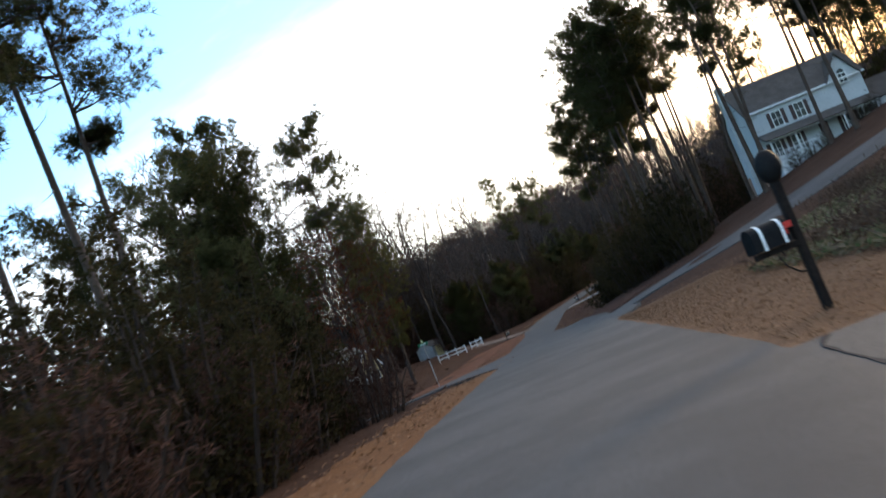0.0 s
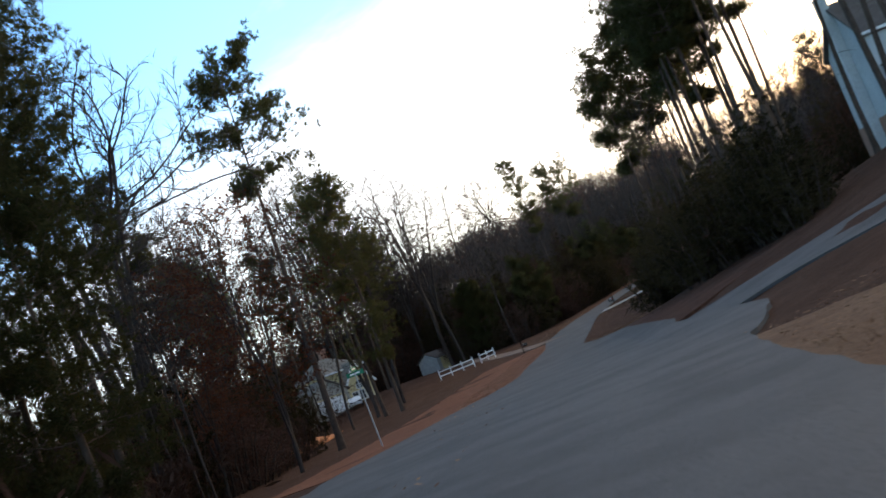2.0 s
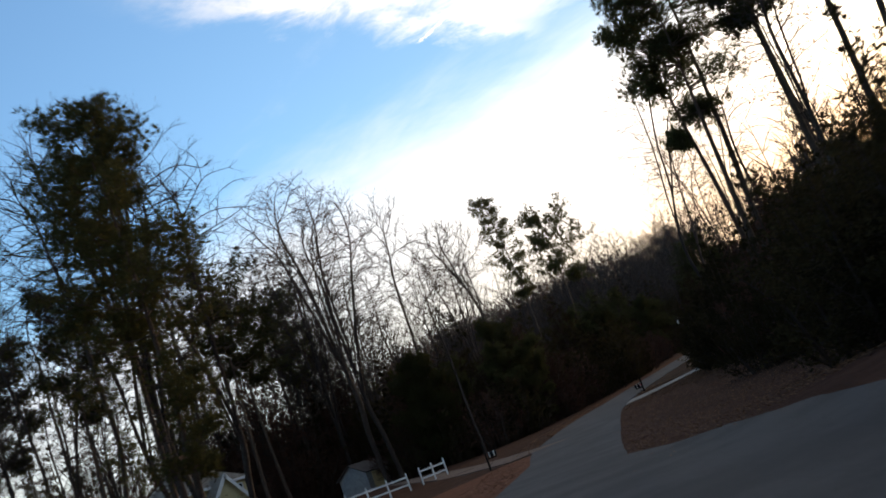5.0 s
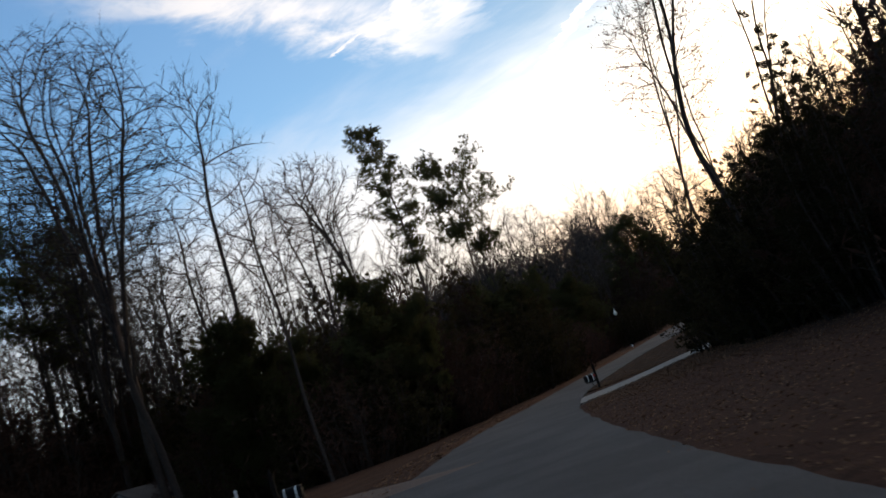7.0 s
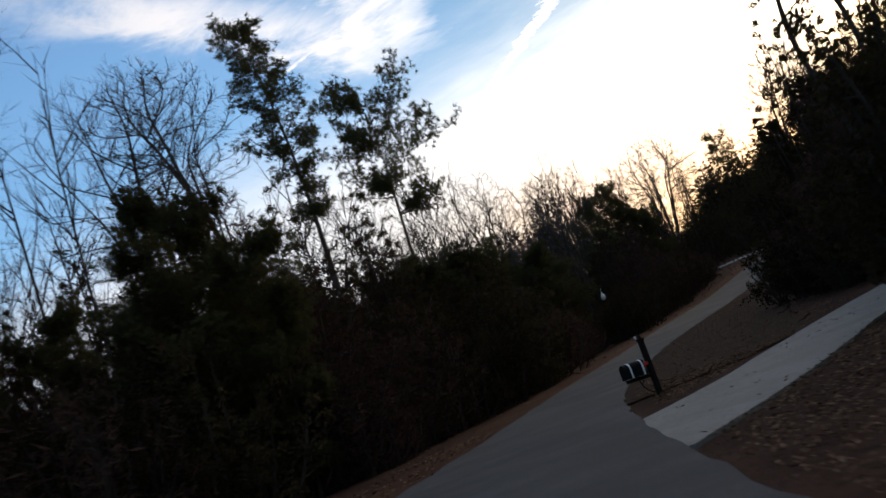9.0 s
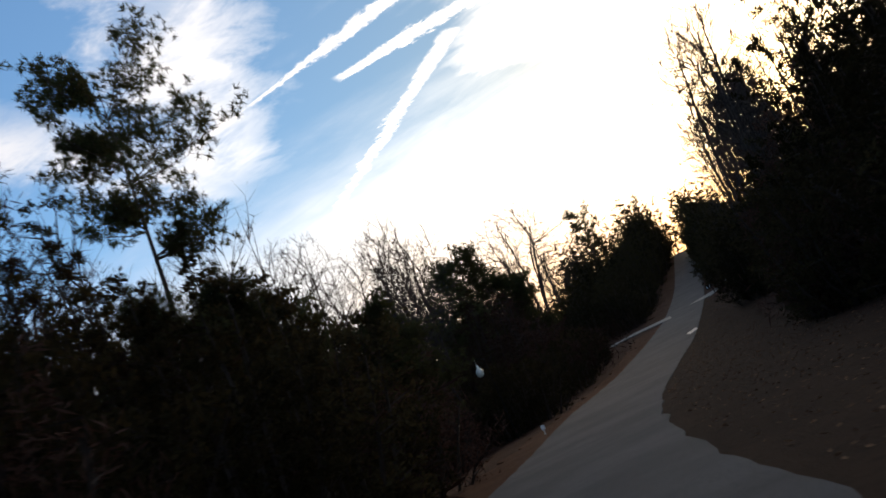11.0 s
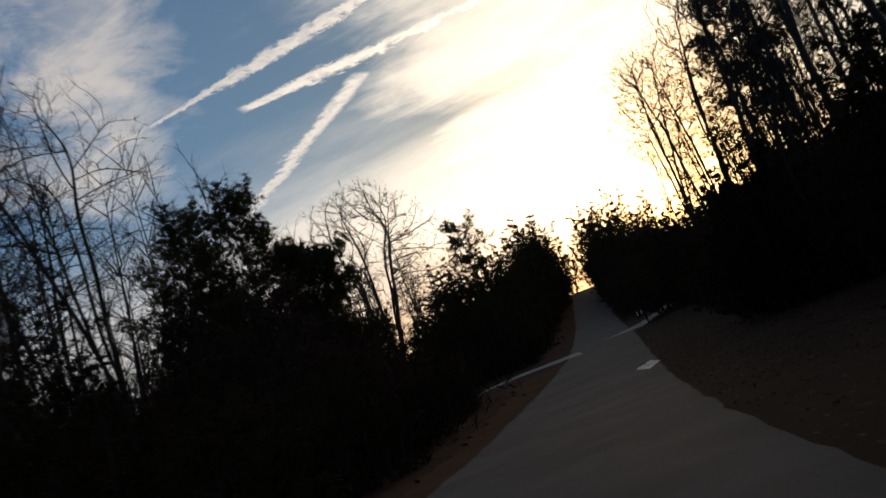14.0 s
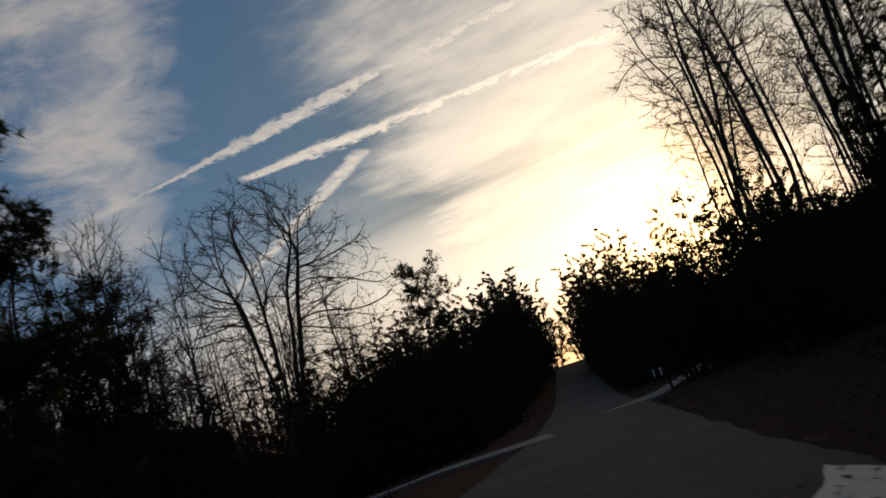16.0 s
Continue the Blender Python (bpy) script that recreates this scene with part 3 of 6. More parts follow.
def plant(key, s, n, turn=0.0, size=1.0, tilt=(0, 0), make=None, stretch=1.0):
    """Sets a tree of a kind on the land; the first of a kind is built, the others share its meshes."""
    p = at(s, n)
    m = Matrix.Translation(p) @ Euler((radians(tilt[0]), radians(tilt[1]), turn)).to_matrix().to_4x4() @ Matrix.Diagonal((size, size, size * stretch, 1))
    if key not in GROWN:
        GROWN[key] = KINDS[key]()
        GROWN[key].matrix_basis = m
        return GROWN[key]
    ob = copy_thing(GROWN[key], Matrix())
    ob.matrix_basis = m
    return ob


def kind_pine(seed, height, bare, spread, label, dense=1.0, lean=0.0, needle=0.30, flat=0.0):
    def make():
        w, l = pine_meshes(seed, height, bare, spread, dense, lean=lean, needle=needle, flat=flat)
        return tree_thing("pine_tree", [("trunk", w, PINE_BARK), ("crown", l, NEEDLE)], label, "tree", "roadside pines")
    return make


def kind_bare(seed, label, leaf=0.0, **shape):
    def make():
        w, t, l = bare_meshes(seed, leaf=leaf, **shape)
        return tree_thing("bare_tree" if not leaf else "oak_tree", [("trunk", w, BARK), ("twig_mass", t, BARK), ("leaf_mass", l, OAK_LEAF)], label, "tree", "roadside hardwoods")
    return make


def kind_shrub(seed, height, width, count, size, label, mat=None, pointed=0.5, name="evergreen_shrub", thin=0.15, sort="shrub", stems=20, sprays=15):
    def make():
        w, l = shrub_mesh(seed, height, width, count, size, pointed, thin, stems, sprays)
        return tree_thing(name, [("stem", w, STEM), ("foliage", l, mat or CEDAR)], label, sort, "roadside thicket" if sort == "shrub" else "roadside evergreens")
    return make


TALL = "tall pine with a clear trunk and high dark crown"
KINDS = {
    "pine_a": kind_pine(1, 27, 0.58, 4.3, TALL, 0.9, flat=0.2), "pine_b": kind_pine(2, 25, 0.56, 3.5, TALL, 0.85, flat=0.1), "pine_c": kind_pine(3, 29, 0.65, 4.6, TALL, 0.85, flat=0.4),
    "pine_d": kind_pine(4, 24, 0.60, 4.6, "broad round-topped pine above the bare wood", 0.85, 0.04, flat=0.8),
    "pine_e": kind_pine(7, 27, 0.66, 3.0, "slender tall pine in a close stand", 0.7),
    "pine_slim": kind_pine(9, 30, 0.52, 3.0, "slim tall pine standing clear of the bare wood", 0.75),
    "pine_mid": kind_pine(8, 24, 0.22, 4.6, "full-crowned dark pine at the edge of the lawn", 0.9),
    "pine_low": kind_pine(5, 15, 0.10, 3.4, "young bushy pine with branches down to the ground", 0.82, needle=0.27),
    "pine_low2": kind_pine(6, 12, 0.08, 2.9, "young bushy pine beside the road", 1.15, needle=0.26),
    "bare_a": kind_bare(11, "tall leafless hardwood with a fan of fine twigs", height=24, base=8.0, width=5.2, vase=0.66, count=1000, stems=4, tip=0.018),
    "bare_fan": kind_bare(17, "tall leafless hardwood with a broad dome of fine twigs", height=33, base=13.0, width=6.6, vase=0.6, count=1700, stems=6, tip=0.021),
    "bare_b": kind_bare(12, "slender leafless hardwood in the winter wood", height=21, base=7.5, width=2.6, vase=0.5, count=560, wander=0.05, tip=0.018),
    "bare_c": kind_bare(13, "wide-crowned leafless tree with crooked limbs", height=24, base=4.5, width=8.8, vase=0.5, count=1500, stems=7, wander=0.06, step=0.6, tip=0.025, flat=0.5),
    "bare_tall": kind_bare(18, "tall leafless tree with a high crooked crown", height=30, base=18.0, width=5.4, vase=0.55, count=800, stems=5, wander=0.06, tip=0.023, flat=0.4),
    "bare_d": kind_bare(14, "thin leafless sapling in the winter wood", height=15, base=4.5, width=1.8, vase=0.5, count=280, tip=0.015),
    "oak": kind_bare(15, "oak that keeps its dead red-brown leaves", leaf=5.0, height=17, base=3.0, width=4.9, vase=0.4, count=800, stems=3, tip=0.015),
    "oak_thin": kind_bare(16, "tall leaning trunk with a few dry leaves still hanging", leaf=0.25, height=25, base=12, width=4.0, vase=0.5, count=600, stems=3, lean=(0.06, 0.0), tip=0.015),
    "ever_a": kind_shrub(21, 7.5, 6.0, 11000, 0.16, "dark evergreen thicket at the wood's edge", pointed=0.9, thin=0.26),
    "ever_b": kind_shrub(22, 5.0, 5.5, 9000, 0.14, "low dark evergreen thicket at the wood's edge", pointed=0.6, thin=0.26),
    "ever_c": kind_shrub(23, 10.5, 6.0, 26000, 0.12, "tall dense evergreen, dark green", pointed=1.1, name="evergreen_tree", sort="tree", thin=0.26),
    "ever_d": kind_shrub(26, 15.0, 8.5, 48000, 0.14, "tall rounded evergreen crowding the road", pointed=0.75, name="evergreen_tree", sort="tree", thin=0.26),
    "brush": kind_shrub(24, 4.2, 5.4, 6500, 0.26, "brown winter brush of dry twigs and leaves", TWIG, 0.6, "dry_brush", 0.06, stems=34, sprays=12),
    "tangle": kind_shrub(27, 11.0, 7.5, 26000, 0.28, "tall brown tangle of saplings and dry vines", TWIG, 2.2, "sapling_thicket", 0.06, stems=46, sprays=16),
    "box": kind_shrub(25, 1.5, 2.0, 1200, 0.12, "clipped dark evergreen shrub by the house", CEDAR, 0.5, "garden_shrub", 0.2),
}


# ---------------- land, roads and drives ----------------
def build_ground():
    def axis(lo, hi, step, far):
        inner = list(np.arange(lo, hi + 0.01, step))
        out, d = [], step
        while not out or out[-1] < far:
            d *= 1.5
            out.append((out[-1] if out else 0) + d)
        return [lo - o for o in out[::-1]] + inner + [hi + o for o in out]
    xs, ys = axis(-70, 220, 2.0, 2500), axis(-60, 460, 2.0, 2500)
    verts, faces = [], []
    for y in ys:
        for x in xs:
            z = land(x, y)
            s, off = road_coords(x, y)[0], abs(road_coords(x, y)[1])
            sunk = float(np.interp(s, [46, 56, 132, 142], [0.03, 0.10, 0.10, 0.03]))
            z += 0.10 * noise.noise((x * 0.23, y * 0.23, 0)) * min(1.0, max(0.0, (off - 5) / 6)) - sunk * min(1.0, max(0.0, (8.0 - off) / 2))
            verts.append((x, y, z))
    w = len(xs)
    for j in range(len(ys) - 1):
        for i in range(w - 1):
            faces.append((j * w + i, j * w + i + 1, (j + 1) * w + i + 1, (j + 1) * w + i))
    ob = new("ground", mesh_of("ground", verts, faces, GROUND, True))
    return tagged(ob, "brown leaf litter and dry grass over rolling land", "ground", kind="structure")


def sheet(name, rows, material, label, category, up=0.04, thick=0.10, kind="structure"):
    """A laid surface: rows of places across, each lifted off the land, with an edge that goes down into it."""
    verts, faces = [], []
    w = len(rows[0])
    for r in rows:
        for i, p in enumerate(r):
            verts.append((p[0], p[1], p[2] + up))
    for j in range(len(rows) - 1):
        for i in range(w - 1):
            faces.append((j * w + i, j * w + i + 1, (j + 1) * w + i + 1, (j + 1) * w + i))
    rim = [i for i in range(w)] + [j * w + w - 1 for j in range(1, len(rows))] + [(len(rows) - 1) * w + i for i in range(w - 2, -1, -1)] + [j * w for j in range(len(rows) - 2, 0, -1)]
    base = len(verts)
    for i in rim:
        x, y, z = verts[i]
        verts.append((x, y, z - thick - up))
    for a in range(len(rim)):
        b = (a + 1) % len(rim)
        faces.append((rim[b], rim[a], base + a, base + b))
    ob = new(name, mesh_of(name, verts, faces, material))
    return tagged(ob, label, category, kind=kind)


def rough_edge(s, seed, amount=0.22):
    return amount * (noise.noise((s * 0.45, seed, 0)) + 0.7 * noise.noise((s * 1.7, seed, 3)))


EDGE_S = [-80, 10, 47, 50, 54, 60, 67, 73, 85, 96, 104, 112, 150, 163, 190, 200, 235, 255, 285, 300, 320, 450]
EDGE_L = [-3.0, -3.0, -3.3, -4.0, -6.0, -8.0, -8.8, -7.9, -6.3, -4.2, -3.1, -2.6, -2.8, -4.0, -3.7, -3.1, -3.1, -3.9, -3.6, -3.0, -2.3, -2.3]
RIGHT_S = [-80, 50, 57, 61, 66, 82, 86, 93, 100, 116, 123, 130, 157, 180, 200, 230, 250, 300, 330, 450]
EDGE_R = [2.2, 2.1, 2.5, 3.6, 4.8, 4.4, 5.0, 5.3, 5.5, 5.4, 4.6, 2.1, 1.9, 1.3, 0.9, 0.9, 1.4, 2.0, 2.4, 2.4]


def road_left(s):
    return float(np.interp(s, EDGE_S, EDGE_L))


def road_right(s):
    return float(np.interp(s, RIGHT_S, EDGE_R))


def build_road():
    rows = []
    for s in np.arange(-78, 449, 0.75):
        a, b = road_left(s) + rough_edge(s, 1, 0.10), road_right(s) + rough_edge(s, 2, 0.10)
        rows.append([at(s, a + (b - a) * q) for q in np.linspace(0, 1, 7)])
    sheet("road", rows, ASPHALT, "worn grey asphalt lane without markings", "road", 0.05)


def side_way(name, line, half, material, label, category, mouth=0.0, up=0.022, step=0.7):
    """A drive or side street along places (s, n), wider at its mouth."""
    pts = [Vector((float(p.x), float(p.y), 0)) for p in (at(s, n) for s, n in line)]
    dense = []
    for i in range(len(pts) - 1):
        a, b = pts[i], pts[i + 1]
        before, after = pts[max(i - 1, 0)], pts[min(i + 2, len(pts) - 1)]
        k = max(2, int((b - a).length / step))
        for j in range(k):
            t = j / k
            dense.append(0.5 * ((2 * a) + (b - before) * t + (2 * before - 5 * a + 4 * b - after) * t * t + (3 * a - before - 3 * b + after) * t ** 3))
    dense.append(pts[-1])
    rows, gone = [], 0.0
    for i, p in enumerate(dense):
        d = (dense[min(i + 1, len(dense) - 1)] - dense[max(i - 1, 0)]).normalized()
        gone += (dense[i] - dense[i - 1]).length if i else 0
        w = half + mouth * max(0, 1 - gone / 8) ** 2
        row = []
        for q in np.linspace(-1, 1, 7):
            x, y = p.x + d.y * q * (w + rough_edge(gone, 5 + q, 0.06)), p.y - d.x * q * (w + rough_edge(gone, 5 + q, 0.06))
            row.append((x, y, land(x, y) + 0.03))
        rows.append(row)
    return sheet(name, rows, material, label, category, up)


def verge(name, s0, s1, inner, outer, seed, label, material=STRAW, blunt=5.0):
    """Dry grass between two offsets from the road, with a ragged outer edge."""
    rows = []
    for s in np.arange(s0, s1, 0.8):
        taper = min(1.0, (s - s0 + 0.3) / blunt, (s1 - s + 0.3) / 5)
        a = inner(s)
        b = a + (outer(s) - a) * taper + rough_edge(s, seed, 0.5)
        rows.append([at(s, a + (b - a) * q) for q in np.linspace(0, 1, 9)])
    return sheet(name, rows, material, label, "grass verge", 0.025, 0.12)



def build_clay():
    rows = []
    for i in range(25):
        s = 150 + i * 0.4
        row = []
        for j in range(11):
            n = -29.0 - j * 0.6 + rough_edge(s + 9 * j, 21, 0.5)
            p = at(s, n)
            row.append((p.x, p.y, p.z + 0.9 * math.sin(math.pi * i / 24) * math.sin(math.pi * j / 10) + 0.15 * noise.noise((s, n, 0))))
        rows.append(row)
    sheet("clay_bank", rows, CLAY, "low bank of bare orange clay beside the house", "bare soil", 0.05, 0.5)


build_clay()
build_ground()
build_road()
side_way("side_street", [(74, -0.5), (75, 4), (74, 9), (69.5, 15.5), (65, 25), (60, 40), (56, 62)], 4.3, ASPHALT, "grey asphalt side street climbing past a house", "road", 5.0, 0.006)
side_way("cross_street", [(62, -0.5), (61, -6), (58.5, -11), (54, -18), (46, -30), (34, -50)], 3.7, ASPHALT, "grey asphalt side street leading off between trees", "road", 5.0, 0.006)
side_way("driveway_1", [(9.0, 1.85), (9.0, 5), (8.8, 10), (8.6, 18), (8.5, 30)], 2.3, ASPHALT, "grey asphalt drive with a dark crack at its mouth", "driveway", 0.4, 0.012)
side_way("tar_seam", [(6.4, 2.2), (8.7, 2.12), (10.7, 2.22), (11.5, 2.45)], 0.02, TAR, "dark tar seam where the drive meets the road", "road crack", 0, 0.027, 0.3)
side_way("driveway_2", [(184.2, -0.2), (187.3, 1.6), (191.5, 3.7), (197, 6.0), (207, 10.2), (219, 16), (234, 25)], 1.5, CONCRETE, "pale concrete drive climbing to the woods", "driveway", 0.3, 0.004)
side_way("driveway_3", [(323, -1.5), (323, -5), (325, -10), (329, -18), (333, -30)], 1.5, CONCRETE, "pale concrete drive on the low side", "driveway", 1.2)
side_way("driveway_4", [(329, 1.7), (334, 3.3), (341, 5.9), (348, 8.4), (358, 11.5), (369, 14.6)], 1.0, CONCRETE, "pale concrete drive up the bank", "driveway", 0.4)
side_way("driveway_5", [(164, -3.5), (168, -6.5), (176, -11), (186, -17), (196, -26)], 1.4, GRAVEL, "pale gravelly drive past a white fence", "driveway", 1.0)
verge("verge_1", 11.5, 57, lambda s: road_right(s) - 0.15, lambda s: 5.4 + 1.8 * min(1.0, max(0.0, (s - 30) / 20)), 11, "straw-coloured winter lawn with scattered leaves", STRAW, 1.0)
verge("verge_2", 82.5, 182, lambda s: road_right(s) - 0.15, lambda s: 8.5 + 1.5 * math.sin(s * 0.1), 12, "thin brown lawn covered with fallen leaves", surface("leafy_lawn", (0.058, 0.027, 0.018), (0.078, 0.038, 0.025), (0.035, 0.017, 0.012), 0.5, 5.0, 0.95, 0.9, 14.0, spec=0.04, depth=0.06))
verge("verge_3", -60, 49.5, lambda s: road_left(s) + 0.15, lambda s: -5.4, 13, "narrow strip of dry orange grass", ORANGE_GRASS)
verge("verge_4", 68, 162, lambda s: road_left(s) + 0.15, lambda s: -12.5 + 1.5 * min(1.0, (s - 68) / 40), 14, "reddish dry lawn sloping from the road", surface("red_lawn", (0.17, 0.074, 0.044), (0.13, 0.055, 0.033), (0.085, 0.038, 0.025), 0.5, 6.0, 0.95, 0.8, 22.0, spec=0.04, depth=0.05))
# ORANGE_GRASS at under half its brightness: shade painted in along the wooded stretch
verge("verge_5", 176, 318, lambda s: road_left(s) + 0.15, lambda s: -5.0, 15, "narrow strip of reddish grass, coloured darker for shade", surface("shaded_orange_grass", (0.085, 0.040, 0.022), (0.066, 0.030, 0.017), (0.045, 0.021, 0.012), 0.5, 6.0, 0.95, 0.8, 22.0, spec=0.04, depth=0.05))
# the shade of the wooded bank is put into this lawn's dark colour
verge("verge_6", 196, 326, lambda s: road_right(s) - 0.15, lambda s: 6.5, 16, "winter lawn beside the road, its colour darkened for shade", surface("shaded_lawn", (0.037, 0.021, 0.013), (0.050, 0.028, 0.017), (0.025, 0.015, 0.010), 0.5, 5.0, 0.95, 0.8, 20.0, spec=0.04, depth=0.05))


# ---------------- buildings ----------------
def window_unit(parent, x, z, w, h, y, shutters=True, arched=False):
    """A window in a front that looks along -y."""
    bm = boxes((x - w / 2 - 0.09, y - 0.07, z - 0.1, x - w / 2, y + 0.05, z + h + 0.09), (x + w / 2, y - 0.07, z - 0.1, x + w / 2 + 0.09, y + 0.05, z + h + 0.09),
               (x - w / 2, y - 0.07, z + h, x + w / 2, y + 0.05, z + h + 0.09), (x - w / 2 - 0.14, y - 0.12, z - 0.12, x + w / 2 + 0.14, y + 0.05, z - 0.02),
               (x - w / 2, y - 0.05, z + h / 2 - 0.03, x + w / 2, y + 0.03, z + h / 2 + 0.03), (x - 0.02, y - 0.045, z, x + 0.02, y + 0.02, z + h))
    win = part("window", bm, TRIM, parent)
    part("pane", boxes((x - w / 2, y - 0.01, z, x + w / 2, y + 0.02, z + h)), GLASS, win)
    if arched:
        bm = bmesh.new()
        pts = [(x + math.cos(a) * w / 2, z + h + 0.09 + math.sin(a) * w / 2) for a in np.linspace(0, math.pi, 11)]
        prism(bm, pts, y - 0.03, y + 0.02)
        part("arch_pane", bm, GLASS, win)
    if shutters:
        for k in (-1, 1):
            c = x + k * (w / 2 + 0.09 + 0.2)
            bm = boxes((c - 0.2, y - 0.05, z - 0.05, c + 0.2, y + 0.0, z + h + 0.05), *[(c - 0.16, y - 0.065, z + 0.05 + i * 0.14, c + 0.16, y - 0.045, z + 0.12 + i * 0.14) for i in range(int(h / 0.14))])
            part("shutter", bm, SHUTTER, win)


def siding(bm, x0, x1, z0, z1, y, step=0.22):
    """Lap boards on a front that looks along -y."""
    z = z0
    while z < z1 - 0.02:
        t = min(z + step, z1)
        a = [bm.verts.new(c) for c in ((x0, y - 0.035, z), (x1, y - 0.035, z), (x1, y, t), (x0, y, t))]
        bm.faces.new(a)
        b = [bm.verts.new(c) for c in ((x0, y - 0.035, z), (x1, y - 0.035, z), (x1, y, z), (x0, y, z))]
        bm.faces.new(b[::-1])
        z = t


def build_farmhouse():
    L, D, E, R = 12.6, 7.6, 6.2, 9.4
    p = at(117, 34.0)
    house = empty("house", Matrix.Translation(p + Vector((0.6, 1.5, 0.3))) @ Matrix.Rotation(radians(-2), 4, "Z"), "white two-storey house with dark shutters and a front porch", "house")
    bm = bmesh.new()
    prism(bm, [(-D / 2, 0), (D / 2, 0), (D / 2, E), (0, R - 0.15), (-D / 2, E)], -L / 2, L / 2)
    bmesh.ops.rotate(bm, cent=(0, 0, 0), matrix=Matrix.Rotation(radians(90), 3, "Z"), verts=bm.verts)
    siding(bm, -L / 2, L / 2, 0.5, E, -D / 2 - 0.005)
    part("wall", bm, SIDING, house)
    part("foundation", boxes((-L / 2 - 0.05, -D / 2 - 0.05, -2.5, L / 2 + 0.05, D / 2 + 0.05, 0.35)), BRICK, house)
    bm = bmesh.new()
    for k in (-1, 1):
        a = math.atan2(R - E, D / 2)
        run = math.hypot(R - E, D / 2) + 0.45
        box(bm, -L / 2 - 0.35, 0, -0.07, L / 2 + 0.35, run, 0.09, m=Matrix.Translation((0, 0, R + 0.06)) @ Matrix.Rotation(0 if k > 0 else math.pi, 4, "Z") @ Matrix.Rotation(-a, 4, "X"))
    roof = part("roof", bm, SHINGLE, house)
    part("chimney", boxes((-L / 2 - 0.75, -0.45, -2.0, -L / 2 - 0.02, 0.45, R + 0.7), (-L / 2 - 0.80, -0.52, R + 0.7, -L / 2 + 0.04, 0.52, R + 0.85), bevel=0.03), SIDING, house, "boxed-in white chimney")
    part("eaves_trim", boxes((-L / 2 - 0.3, -D / 2 - 0.42, E - 0.28, L / 2 + 0.3, -D / 2 - 0.30, E - 0.08)), TRIM, house)
    # front gable
    bm = bmesh.new()
    gx, gw = L / 2 - 2.0, 3.4
    prism(bm, [(gx - gw / 2, E - 0.1), (gx + gw / 2, E - 0.1), (gx, E + 2.4)], -D / 2 - 0.25, 0.5)
    part("gable", bm, SIDING, house)
    bm = bmesh.new()
    for k in (-1, 1):
        a = math.atan2(2.5, gw / 2)
        box(bm, 0, -D / 2 - 0.6, -0.05, math.hypot(2.5, gw / 2) + 0.3, 0.4, 0.08, m=Matrix.Translation((gx, 0, E + 2.52)) @ Matrix.Rotation(0 if k > 0 else math.pi, 4, "Z") @ Matrix.Translation((0, 0 if k > 0 else D / 2 + 0.2, 0)) @ Matrix.Rotation(a, 4, "Y"))
    part("gable_roof", bm, SHINGLE, house)
    for x in (-3.4, -0.9):
        window_unit(house, x, 3.9, 0.95, 1.5, -D / 2 - 0.03)
    window_unit(house, gx, 3.9 + 1.7, 0.8, 0.9, -D / 2 - 0.28, False, True)
    for x in (-4.6, -2.4, 3.2, 5.0):
        window_unit(house, x, 0.95, 0.95, 1.55, -D / 2 - 0.03)
    door = part("door", boxes((0.2, -D / 2 - 0.08, 0.5, 1.15, -D / 2, 2.6), (0.32, -D / 2 - 0.1, 0.7, 0.62, -D / 2, 1.4), (0.72, -D / 2 - 0.1, 0.7, 1.02, -D / 2, 1.4), bevel=0.01), SHUTTER, house, "dark panelled front door")
    part("handle", boxes((0.26, -D / 2 - 0.15, 1.45, 0.31, -D / 2 - 0.08, 1.6)), STEEL, door)
    # porch
    part("porch_floor", boxes((-5.8, -D / 2 - 2.1, 0.2, 5.9, -D / 2 - 0.03, 0.42), (-5.6, -D / 2 - 2.0, -2.2, 5.7, -D / 2 - 0.1, 0.2)), TRIM, house)
    bm = bmesh.new()
    box(bm, -6.1, -2.5, -0.05, 6.2, 0, 0.07, m=Matrix.Translation((0, -D / 2 - 0.05, 3.55)) @ Matrix.Rotation(radians(20), 4, "X"))
    part("porch_roof", bm, SHINGLE, house)
    part("porch_beam", boxes((-5.9, -D / 2 - 2.15, 2.55, 6.0, -D / 2 - 2.0, 2.8)), TRIM, house)
    for x in (-5.7, -3.0, 0.0, 2.2, 4.2, 5.8):
        part("post", boxes((x - 0.07, -D / 2 - 2.14, 0.42, x + 0.07, -D / 2 - 2.0, 2.56), bevel=0.012), TRIM, house)
    for x0, x1 in ((-5.6, -0.1), (2.3, 5.7)):
        part("railing", boxes((x0, -D / 2 - 2.1, 1.22, x1, -D / 2 - 2.03, 1.3), (x0, -D / 2 - 2.1, 0.55, x1, -D / 2 - 2.03, 0.61), *[(x0 + 0.12 + i * 0.22, -D / 2 - 2.08, 0.6, x0 + 0.16 + i * 0.22, -D / 2 - 2.05, 1.23) for i in range(int((x1 - x0) / 0.22))]), TRIM, house)
    part("steps", boxes(*[(0.1, -D / 2 - 2.1 - 0.3 * (i + 1), -1.0, 2.1, -D / 2 - 2.1 - 0.3 * i, 0.25 - 0.18 * i) for i in range(5)]), CONCRETE, house)
    # lower wing
    bm = bmesh.new()
    prism(bm, [(-3.2, -2), (3.2, -2), (3.2, 2.9), (0, 5.2), (-3.2, 2.9)], L / 2 + 0.01, L / 2 + 4.5)
    bmesh.ops.rotate(bm, cent=(0, 0, 0), matrix=Matrix.Rotation(radians(-90), 3, "Z"), verts=bm.verts)
    part("wing", bm, SIDING, house)
    bm = bmesh.new()
